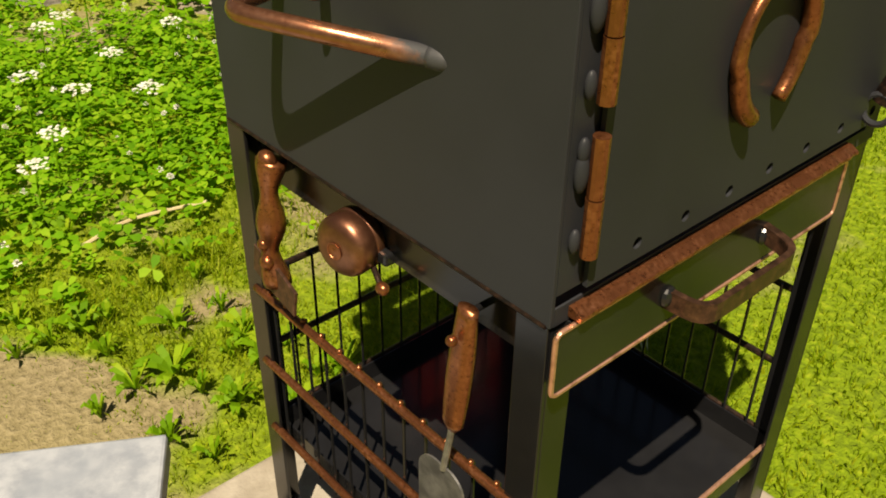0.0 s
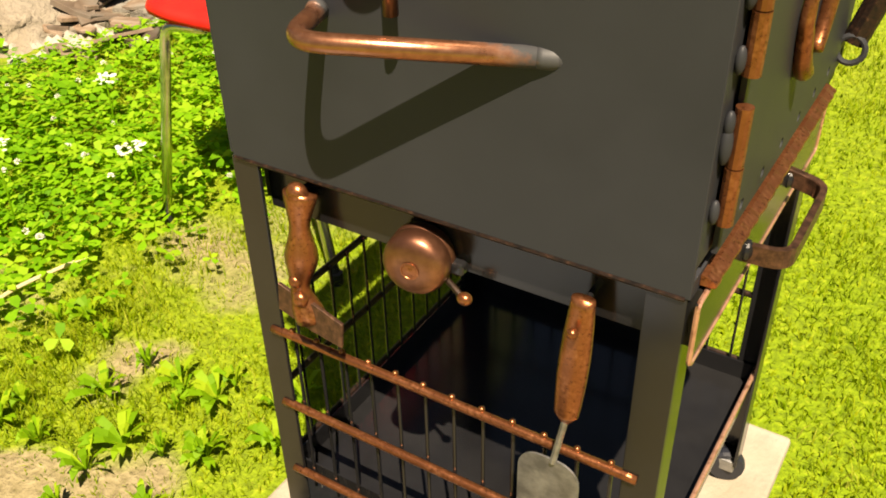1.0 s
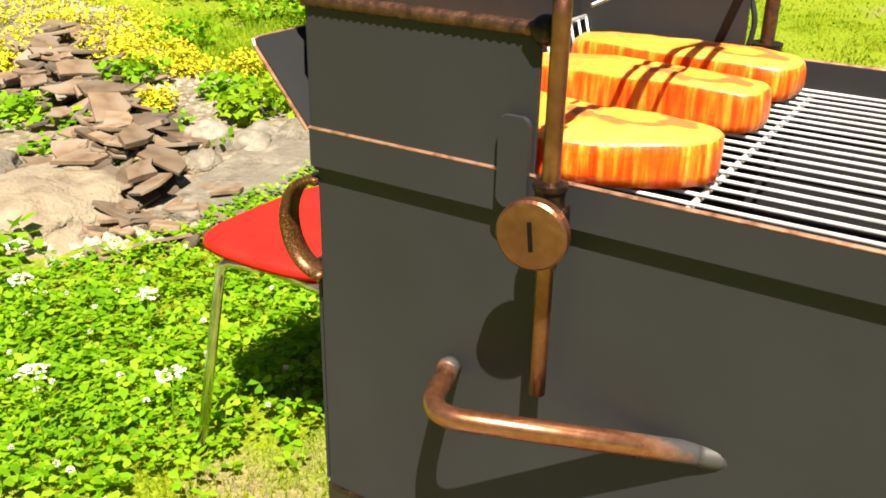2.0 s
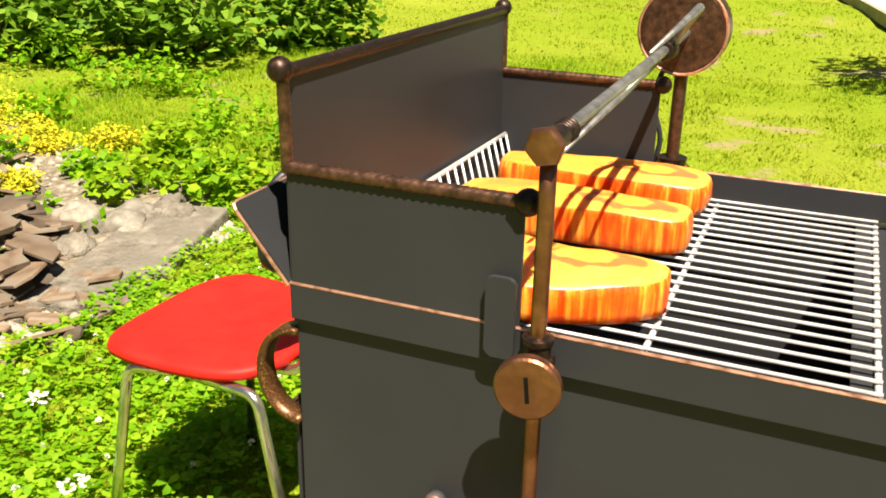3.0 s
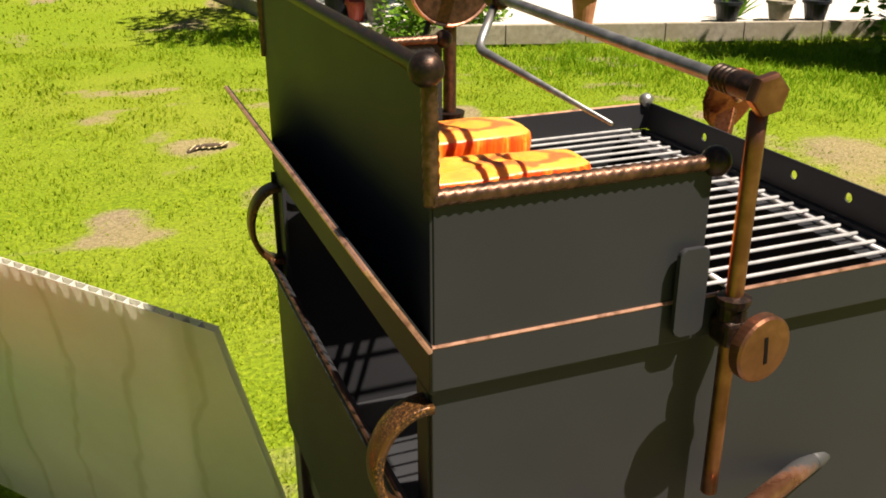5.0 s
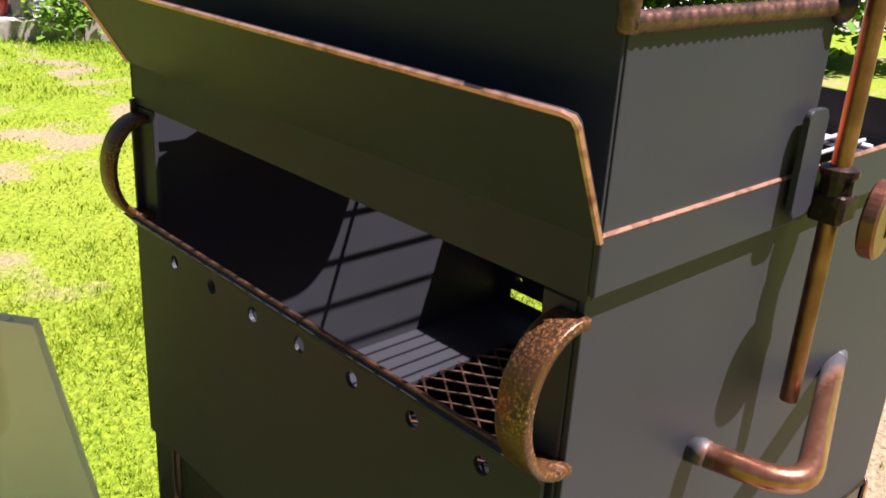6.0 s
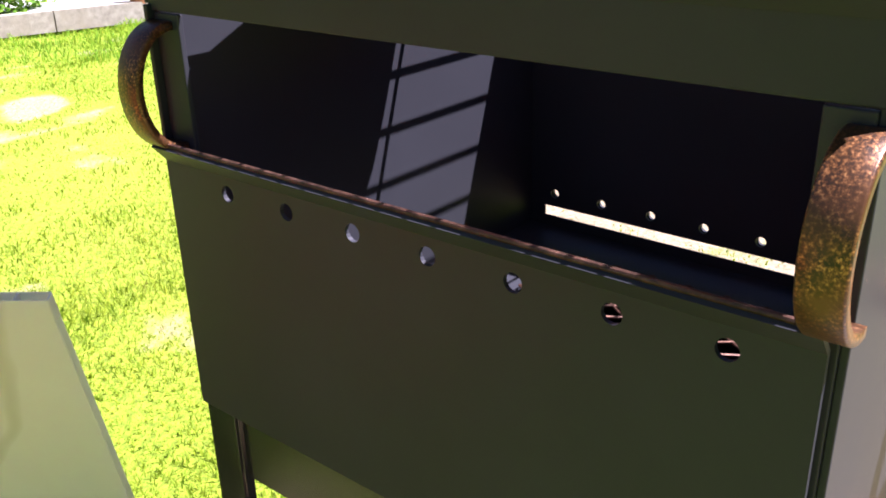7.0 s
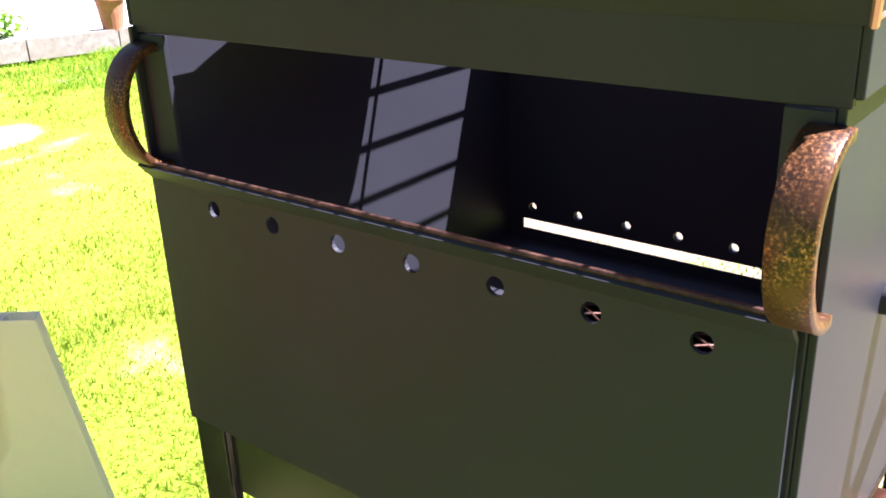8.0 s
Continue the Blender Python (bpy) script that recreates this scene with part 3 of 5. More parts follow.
# carrying bar on the side panel
bar = bend_path([(0.128, SP + 0.003, 0.794), (0.146, -0.070, 0.793), (0.339, 0.0034, 0.791)], 0.030, 8)
part("side_handle", tube(bar, 0.0080, 16), COPPER_BAR, grill, "round bar handle of rubbed copper", smooth=True)
for a, b in (((0.128, SP + 0.001, 0.796), (0.1305, SP - 0.010, 0.7945)), ((0.341, 0.0042, 0.791), (0.317, -0.0050, 0.7912))):
    part("weld", tube(line(a, b, 6), lambda s: 0.0045 + 0.0052 * math.sin(min(1.0, s * 1.5) * 1.571) - 0.0015 * s, 14), COPPER_BAR, grill, smooth=True)


# C-shaped handles at both ends of the slot
def c_handle(y, zc, hz, out, w):
    pts = []
    for i in range(25):
        a = radians(-96 + 192 * i / 24)
        pts.append((0.003 - out * max(math.cos(a), -0.1), y, zc - hz * math.sin(a)))
    return strip(pts, (0, 1, 0), w, 0.005)


for y, zc, hz, out, w in ((-0.001, 0.874, 0.040, 0.033, 0.019), (0.437, 0.875, 0.040, 0.029, 0.021)):
    part("slot_handle", c_handle(y, zc, hz, out, w), COPPER_FLECK, grill, "flat copper bar bent to a C", smooth=True)

# spit support post with slotted knob
part("post_collar", lathe([(0.0075, -0.015), (0.0095, -0.011), (0.0095, 0.010), (0.0112, 0.013), (0.0112, 0.0165), (0.006, 0.018)], pose(0.208, -0.0235, 0.944), 16), COPPER_DARK, grill)
part("clamp", box((0.198, -0.034, 0.928), (0.219, OY - 0.001, 0.946), 0.003), COPPER_DARK, grill)
kn = lathe([(0.0212, 0.0), (0.0228, 0.0015), (0.0228, 0.0085), (0.0212, 0.010), (0.001, 0.0105)], pose(0.210, -0.0445, 0.936, 90, 0, 8), 40)
knob = part("knob", kn, POLISHED, grill, "round copper clamp knob with a slot")
# groove drawn as a thin black bar, its shade put into the colour
part("slot", box((-0.0014, -0.0108, -0.0095), (0.0014, -0.0095, 0.0095), 0, pose(0.210, -0.0445, 0.936, 0, -6, 8)), SLOT, knob)

# far post with drum
part("post_collar", lathe([(0.013, -0.022), (0.015, -0.018), (0.015, 0.012), (0.017, 0.022)], pose(0.207, L + 0.022, 0.944), 16), COPPER_DARK, grill)
part("knob", lathe([(0.022, 0.0), (0.0235, 0.0015), (0.0235, 0.0085), (0.001, 0.010)], pose(0.207, L + 0.034, 0.936, -90, 0, 0), 32), COPPER, grill)

# pine-cone shaped spit rest on the front
rest = part("spit_rest", strip(smooth_path([(0.455, 0.338, 0.925), (0.484, 0.356, 0.934), (0.507, 0.378, 0.958)], 5), (0.6, -0.6, 0.5), 0.022, 0.006), COPPER, grill, "oval copper rest on a bent arm")
for off, sc in ((0.0, 1.0), (0.009, 0.96)):
    part("oval", lathe([(0.006, -0.042), (0.019, -0.032), (0.028, -0.012), (0.029, 0.006), (0.024, 0.022), (0.014, 0.032), (0.001, 0.035)], pose(0.517, 0.385 + off, 0.974, 12, 10, -8) @ Matrix.Diagonal((sc, 0.14, sc, 1)), 28), COPPER, rest, smooth=True)
part("bolt", ball((0.520, 0.377, 0.974), 0.0055, 1, 0.8, 1, u=12, v=8), COPPER_EDGE, rest, smooth=True)

# legs
LG = 0.032
for lx, ly, sx, sy in ((0.002, SP + 0.001, 1, 1), (W - 0.002, SP + 0.001, -1, 1), (0.002, L - 0.003, 1, -1), (W - 0.002, L - 0.003, -1, -1)):
    bm = box((min(lx, lx + sx * LG), min(ly, ly + sy * 0.004), 0.05), (max(lx, lx + sx * LG), max(ly, ly + sy * 0.004), ZF), 0.0008)
    add_box(bm, (min(lx, lx + sx * 0.004), min(ly + sy * 0.004, ly + sy * LG), 0.05), (max(lx, lx + sx * 0.004), max(ly + sy * 0.004, ly + sy * LG), ZF), 0.0008)
    part("leg", bm, GLOSS, grill)
    wh = part("caster", lathe([(0.012, -0.010), (0.024, -0.009), (0.026, -0.004), (0.026, 0.004), (0.024, 0.009), (0.012, 0.010)], pose(lx + sx * 0.016, ly + sy * 0.016, 0.037, 90, 0, 20), 20), DARKTRIM, grill, smooth=False)
    part("fork", box((lx + sx * 0.016 - 0.013, ly + sy * 0.016 - 0.013, 0.035), (lx + sx * 0.016 + 0.013, ly + sy * 0.016 + 0.013, 0.055), 0.002), BARE, wh)

# corner post inside the slot
for y0, y1 in ((SP + T, SP + 0.024), (L - 0.030, L - 0.005)):
    part("corner_post", box((0.0045, y0, ZF + T), (0.0085, y1, ZB - 0.005), 0.0008), STEEL, grill)

# rubbed lower edge of the body, aprons between the legs
part("copper_edge", tube(line((0.008, SP + 0.0005, ZF), (W - 0.004, SP + 0.0005, ZF), 30), 0.0022, 6), COPPER_DARK, grill)
part("apron", box((0.006, 0.030, 0.568), (W - 0.006, 0.034, 0.612), 0.001), STEEL, grill)
part("apron", box((0.034, L - 0.014, 0.572), (W - 0.034, L - 0.010, 0.618), 0.001), STEEL, grill)
part("apron", box((0.008, 0.034, 0.566), (0.012, L - 0.036, 0.629), 0.001), GLOSS, grill)

# lower shelf tray and wire rack
TZ = 0.19
tray = part("shelf_tray", box((0.008, 0.008, TZ - 0.003), (W - 0.008, L - 0.008, TZ), 0.0008), GLOSS, grill, "glossy black shelf tray")
for lo, hi in (((0.008, 0.008, TZ), (W - 0.008, 0.010, TZ + 0.028)), ((0.008, L - 0.010, TZ), (W - 0.008, L - 0.008, TZ + 0.028)), ((0.008, 0.010, TZ), (0.010, L - 0.010, TZ + 0.028)), ((W - 0.010, 0.010, TZ), (W - 0.008, L - 0.010, TZ + 0.028))):
    part("tray_wall", box(lo, hi), GLOSS, tray)
part("tray_edge", tube(line((W - 0.008, 0.01, TZ + 0.028), (W - 0.008, L - 0.01, TZ + 0.028), 20), 0.003, 8), COPPER_EDGE, tray)
for z in (0.427, 0.322, 0.214):
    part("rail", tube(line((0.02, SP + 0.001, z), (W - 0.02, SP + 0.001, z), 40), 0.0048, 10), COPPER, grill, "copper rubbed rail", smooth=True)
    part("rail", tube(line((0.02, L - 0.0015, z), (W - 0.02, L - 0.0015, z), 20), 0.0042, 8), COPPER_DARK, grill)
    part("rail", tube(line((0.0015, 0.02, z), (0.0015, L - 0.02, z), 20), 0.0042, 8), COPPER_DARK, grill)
for i in range(12):
    part("bead", ball((0.045 + (W - 0.09) * i / 11, SP + 0.003, 0.432), 0.0034, u=8, v=6), COPPER, grill, smooth=True)
wire_x = tube(line((0, 0, TZ), (0, 0, 0.432), 2), 0.0019, 6)
wm = bpy.data.meshes.new("wire")
wire_x.to_mesh(wm)
wire_x.free()
wm.materials.append(GLOSS)


def wire(x, y):
    o = new("wire", wm)
    o.location = (x, y, 0)
    o.parent = grill


for i in range(12):
    u = 0.045 + (W - 0.09) * i / 11
    wire(u, SP + 0.0065)
    wire(u, L - 0.008)
    wire(0.0075, 0.045 + (L - 0.09) * i / 11)

# bottle opener on the apron
op = part("bottle_opener", tube(smooth_path([(0.082, -0.004, 0.613), (0.082, -0.010, 0.585), (0.079, -0.010, 0.545), (0.074, -0.012, 0.505), (0.083, -0.012, 0.470)], 5), lambda s: 0.0138 + 0.0035 * math.cos(s * 13), 14, rx=0.85), COPPER, grill, "cast copper-toned bottle opener", smooth=True)
part("mount", box((0.070, 0.000, 0.596), (0.086, 0.031, 0.608), 0.001), GLOSS, op)
for c, r in (((0.083, -0.010, 0.614), 0.0115), ((0.075, -0.020, 0.518), 0.007), ((0.079, -0.020, 0.498), 0.009)):
    part("rivet", ball(c, r, 1, 0.8, 1, u=12, v=8), COPPER, op, smooth=True)
part("opener_plate", outline_plate([(0.048, -0.016, 0.503), (0.072, -0.016, 0.495), (0.092, -0.017, 0.494), (0.128, -0.020, 0.485), (0.128, -0.024, 0.459), (0.090, -0.022, 0.464), (0.048, -0.020, 0.474)], (0, 1, 0.1), 0.004, 0.0008), BROWN, op)

# bicycle bell
bell = part("bicycle_bell", lathe([(0.024, 0.0), (0.0268, 0.001), (0.0278, 0.003), (0.0278, 0.009), (0.0268, 0.0102), (0.0262, 0.0110), (0.0268, 0.0118), (0.0278, 0.013), (0.0278, 0.020), (0.0268, 0.0250), (0.0240, 0.0288), (0.0190, 0.0312), (0.0115, 0.0328), (0.001, 0.0335)], pose(0.209, 0.008, 0.585, 88, 0, 11) @ Matrix.Scale(1.08, 4), 36), POLISHED, grill, "copper bicycle bell", smooth=True)
part("emblem", lathe([(0.0085, 0.0), (0.0085, 0.001), (0.0072, 0.001), (0.0068, 0.0004), (0.001, 0.0012)], pose(0.2159, -0.0275, 0.5863, 88, 0, 11), 24), COPPER, bell)
part("lever", tube(smooth_path([(0.222, 0.004, 0.572), (0.244, -0.004, 0.566), (0.255, -0.008, 0.562)], 4), 0.003, 8), COPPER_DARK, bell)
part("bracket", box((0.206, 0.006, 0.578), (0.230, 0.031, 0.594), 0.002), GLOSS, bell)
part("bracket", box((0.232, 0.002, 0.572), (0.250, 0.031, 0.585), 0.003), GLOSS, bell)
part("thumb_tip", ball((0.259, -0.009, 0.561), 0.006, 1.2, 1, 1), COPPER, bell, smooth=True)


# ---- hanging spatula ----
sp = thing("spatula", "spatula with copper-brown handle hanging on the grill", "spatula", at=(0.367, -0.012, 0.45))
def at_sp(p):
    return (p[0] - 0.367, p[1] + 0.012, p[2] - 0.45)
part("handle", tube([at_sp(p) for p in smooth_path([(0.367, -0.008, 0.603), (0.366, -0.012, 0.56), (0.365, -0.016, 0.52), (0.364, -0.020, 0.478)], 5)], lambda s: 0.010 + 0.0035 * math.sin(3.0 * s) - (0.006 if s > 0.95 else 0), 14, rx=0.6), COPPER, sp, "worn copper-brown handle", smooth=True)
part("hook", tube([at_sp(p) for p in line((0.367, -0.008, 0.598), (0.367, 0.031, 0.598), 3)], 0.003, 8), GLOSS, sp)
part("screw", ball(at_sp((0.366, -0.024, 0.578)), 0.005), COPPER, sp, smooth=True)
part("neck", tube([at_sp(p) for p in line((0.364, -0.020, 0.478), (0.356, -0.022, 0.425), 4)], 0.0032, 8), BARE, sp)
bl = [at_sp((0.352 + a, -0.022, 0.365 + b)) for a, b in rounded_rect(0.060, 0.125, 0.022, 6)]
part("blade", outline_plate(bl, (0.15, 1, 0.0), 0.002), BARE, sp, "dull grey steel blade")

# ---- grill grate ----
grate = thing("grill_grate", "silvery wire grill grate lying in the grill", "grate", at=(0.22, 0.25, 0.92))
GZ = 0.929
gm = Matrix.Translation((-0.22, -0.25, -0.92))
for i in range(21):
    y = 0.054 + 0.0197 * i
    pth = bend_path([(0.428, y, GZ), (0.026, y, GZ), (0.014, y, GZ + 0.046)], 0.012, 4)
    part("wire", tube([gm @ Vector(p) for p in pth], 0.0016, 7), GRATE, grate, smooth=True)
for x in (0.426, 0.266, 0.09):
    part("cross_wire", tube([gm @ Vector(p) for p in line((x, 0.046, GZ - 0.0044), (x, 0.456, GZ - 0.0044), 6)], 0.0026, 8), GRATE, grate, smooth=True)
part("cross_wire", tube([gm @ Vector(p) for p in line((0.0125, 0.047, GZ + 0.046), (0.0125, 0.455, GZ + 0.046), 6)], 0.0026, 8), GRATE, grate, smooth=True)
part("grate_rest", box((0.408, 0.004, 0.9195), (W + 0.0015, L - 0.004, 0.9225)), STEEL, grill)


# ---- fish steaks ----
def steak(c, rz, w, d, h, seed, nose, ex=0.48, near=0.12):
    """A thick slice, rounded, with a softly domed top."""
    bm = bmesh.new()
    n, levels = 40, [(0.0, 0.93), (0.08, 0.985), (0.3, 1.0), (0.7, 1.0), (0.9, 0.985), (0.98, 0.95), (1.0, 0.88)]
    rings = []
    for lv, sc in levels:
        ring = []
        for k in range(n):
            a = 2 * math.pi * k / n
            ca, sa = math.cos(a), math.sin(a)
            px = math.copysign(abs(ca) ** ex, ca) * w / 2
            py = math.copysign(abs(sa) ** ex, sa) * d / 2 * (1 - ((nose if sa > 0 or nose < 0.3 else near) * max(0.5 + px / w, 0.0) ** 1.4 if nose > 0 else (-nose if sa > 0 else 0.05) * max(0.5 - px / w, 0.0) ** 1.6))
            f = 1 + 0.03 * noise.noise(Vector((px * 30, py * 30, seed + lv)))
            zz = lv * h * (1 + 0.12 * noise.noise(Vector((px * 14, py * 14, seed))))
            ring.append(bm.verts.new((px * sc * f, py * sc * f, zz)))
        rings.append(ring)
    for a, b in zip(rings, rings[1:]):
        for k in range(n):
            bm.faces.new((a[k], a[(k + 1) % n], b[(k + 1) % n], b[k]))
    bm.faces.new(rings[0][::-1])
    top = rings[-1]
    face = bmesh.new()
    edge = [face.verts.new(v.co) for v in top]
    mid = [face.verts.new((v.co.x * 0.8, v.co.y * 0.8, v.co.z + 0.0028 + 0.0012 * noise.noise(Vector((v.co.x * 40, v.co.y * 40, seed))))) for v in top]
    inner = [face.verts.new((v.co.x * 0.45, v.co.y * 0.45, v.co.z + 0.0045 + 0.0015 * math.sin(k * 0.6))) for k, v in enumerate(top)]
    for a, b in ((edge, mid), (mid, inner)):
        for k in range(n):
            face.faces.new((a[k], a[(k + 1) % n], b[(k + 1) % n], b[k]))
    face.faces.new(inner)
    ob = thing("fish_steak", "thick orange fish steak on the grill grate", "fish steak", "steaks on the grate", at=c)
    part("flesh", bm, SALMON, ob, smooth=True)
    part("cut_face", face, SALMON, ob, "yellow-orange cut face with a browned loop", smooth=True)
    ob.rotation_euler = (0, 0, radians(rz))
    return ob


ZS = GZ + 0.0026
steak((0.145, 0.398, ZS), 0, 0.232, 0.088, 0.036, 1.0, -0.75)
steak((0.146, 0.272, ZS), -1, 0.236, 0.074, 0.036, 5.0, 0.05)
steak((0.149, 0.106, ZS), 10, 0.248, 0.150, 0.034, 9.0, 0.85, 0.6, 0.40)

# ---- rotisserie spit ----
spit = thing("rotisserie_spit", "rotisserie spit with fork on posts above the grate", "spit", at=(0.207, 0.2, 1.09))
sm = Matrix.Translation((-0.207, -0.2, -1.09))
AX = 1.094
def sp_(pts):
    return [sm @ Vector(p) for p in pts]
part("post", tube(sp_(line((0.208, -0.0235, 0.808), (0.208, -0.0235, 1.082), 12)), 0.0058, 12), POLISHED, spit, smooth=True)
part("post", tube(sp_(line((0.207, L + 0.022, 0.805), (0.207, L + 0.022, 1.10), 12)), 0.0074, 12), BROWN, spit, smooth=True)
hx = [(0.207 + 0.0135 * math.cos(radians(60 * k + 12)), -0.0255, AX + 0.0135 * math.sin(radians(60 * k + 12))) for k in range(6)]
part("hex_head", outline_plate([sm @ Vector(p) for p in hx], (0, -1, 0), 0.009, 0.002), POLISHED, spit, "six-sided copper head")
part("head_sleeve", tube(sp_(line((0.207, -0.030, AX), (0.208, 0.018, AX + 0.001), 60)), lambda s: 0.0082 if s < 0.6 else 0.0078 + 0.0009 * math.sin(s * 60), 14), COPPER_DARK, spit, "threaded dark sleeve", smooth=True)
part("spit_rod", tube(sp_(line((0.207, -0.02, AX), (0.209, L + 0.03, AX + 0.012), 20)), 0.0048, 12), BARE, spit, smooth=True)
fork = part("fork_hub", lathe([(0.008, -0.014), (0.010, -0.010), (0.010, 0.010), (0.008, 0.014)], sm @ pose(0.209, 0.355, AX + 0.008, 90, 0, 0), 14), COPPER_DARK, spit)
for sx, sz, tip in ((-0.032, -0.040, 0.088), (0.032, 0.046, 0.10)):
    pth = bend_path([(0.209, 0.355, AX + 0.008), (0.209 + sx, 0.325, AX + 0.008 + sz), (0.209 + sx, tip, AX - 0.004 + sz)], 0.012, 5)
    part("prong", tube(sp_(pth), lambda s: 0.0042 if s < 0.95 else 0.0042 - 0.055 * (s - 0.95), 10), BARE, fork, smooth=True)
drum = lathe([(0.044, 0.0), (0.048, 0.003), (0.048, 0.034), (0.045, 0.038), (0.001, 0.038)], sm @ pose(0.205, L + 0.010, 1.108, -90, 0, 0), 40)
dr = part("drum", drum, BROWN, spit, "dark round motor drum with copper edge")
part("drum_rim", tube(sp_([(0.205 + 0.047 * math.cos(a), L + 0.011, 1.108 + 0.047 * math.sin(a)) for a in [2 * math.pi * k / 40 for k in range(41)]]), 0.0018, 6), COPPER_EDGE, dr)
part("drum_bolt", tube(sp_(line((0.206, L + 0.012, AX + 0.012), (0.206, L - 0.012, AX + 0.012), 2)), 0.0065, 12), COPPER, dr)
part("cord", tube(sp_(smooth_path([(0.192, L + 0.03, 1.08), (0.178, L + 0.03, 1.03), (0.190, L + 0.028, 0.985), (0.186, L + 0.026, 0.95)], 6)), 0.003, 8), DARKTRIM, dr, "black cord")

# ---- chair ----
def build_chair():
    ch = thing("chair", "red vinyl chair with chromed tube legs on the lawn", "chair", at=(-0.63, 0.765, 0.0))
    # seat outline: wide front towards -x, narrower back
    pts = []
    for k in range(48):
        a = 2 * math.pi * k / 48
        ca, sa = math.cos(a), math.sin(a)
        x = math.copysign(abs(ca) ** 0.55, ca) * 0.190
        y = math.copysign(abs(sa) ** 0.55, sa) * (0.215 - 0.06 * (x + 0.2))
        pts.append((x - 0.010, y))
    bm = bmesh.new()
    rings = []
    for z, s in ((0.438, 0.95), (0.442, 0.99), (0.452, 1.0), (0.460, 0.985), (0.464, 0.93), (0.463, 0.7), (0.460, 0.35)):
        rings.append([bm.verts.new((x * s, y * s, z + 0.010 * (x * s / 0.2) ** 2 - 0.02 * max(0, (-x * s - 0.12)) / 0.1)) for x, y in pts])
    for a, b in zip(rings, rings[1:]):
        for k in range(48):
            bm.faces.new((a[k], a[(k + 1) % 48], b[(k + 1) % 48], b[k]))
    bm.faces.new(rings[0][::-1])
    bm.faces.new(rings[-1])
    part("seat", bm, RED, ch, "red vinyl seat pad", smooth=True)
    # backrest, curved across
    bm = bmesh.new()
    w, h, lean = 0.38, 0.175, 0.17
    for o in (-0.008, 0.008):
        grid = []
        for i in range(29):
            a = -w / 2 * math.cos(math.pi * i / 28)
            k = max(0.0, abs(a) - (w / 2 - 0.05))
            half = h / 2 - 0.05 + math.sqrt(max(0.05 ** 2 - k * k, 0.0))
            col = []
            for j in range(9):
                b = half * (j / 4 - 1)
                puff = o * (1.0 + 0.3 * (1 - (b / (h / 2)) ** 2) * (1 - (a / (w / 2)) ** 2))
                col.append(bm.verts.new((0.258 - 0.045 * (a / (w / 2)) ** 2 + lean * b + puff, a, 0.752 + b)))
            grid.append(col)
        for p, q in zip(grid, grid[1:]):
            for j in range(8):
                bm.faces.new((p[j], q[j], q[j + 1], p[j + 1]))
    bk = part("backrest", bm, RED, ch, "red backrest with dark edge", smooth=True)
    ed = []
    for a, b in rounded_rect(w, h, 0.05, 6):
        ed.append((0.258 - 0.045 * (a / (w / 2)) ** 2 + lean * b, a, 0.752 + b))
    part("edge_trim", tube(ed + ed[:1], 0.0088, 8), DARKTRIM, bk, "dark blue edge trim", smooth=True)
    for s in (-1, 1):
        fr = bend_path([(-0.165, s * 0.235, 0.0), (-0.110, s * 0.185, 0.425), (-0.02, s * 0.17, 0.430)], 0.03)
        part("front_leg", tube(fr, 0.0105, 10), CHROME, ch, smooth=True)
        bl = bend_path([(0.285, s * 0.225, 0.0), (0.165, s * 0.175, 0.428), (-0.02, s * 0.165, 0.430)], 0.03)
        part("rear_leg", tube(bl, 0.0105, 10), CHROME, ch, smooth=True)
        up = bend_path([(0.02, s * 0.085, 0.430), (0.195, s * 0.085, 0.435), (0.225, s * 0.083, 0.50), (0.282, s * 0.080, 0.800)], 0.04)
        part("back_upright", tube(up, 0.0100, 10), CHROME, ch, smooth=True)
        part("bolt", ball((0.283, s * 0.080, 0.790), 0.010, 1.2, 1, 1), CHROME, bk, smooth=True)
        for x, y in ((-0.165, s * 0.235), (0.285, s * 0.225)):
            part("foot_cap", tube([(x, y, 0.0), (x, y, 0.025)], 0.0125, 10), DARKTRIM, ch)
    ch.rotation_euler = (0, 0, radians(-1))


build_chair()


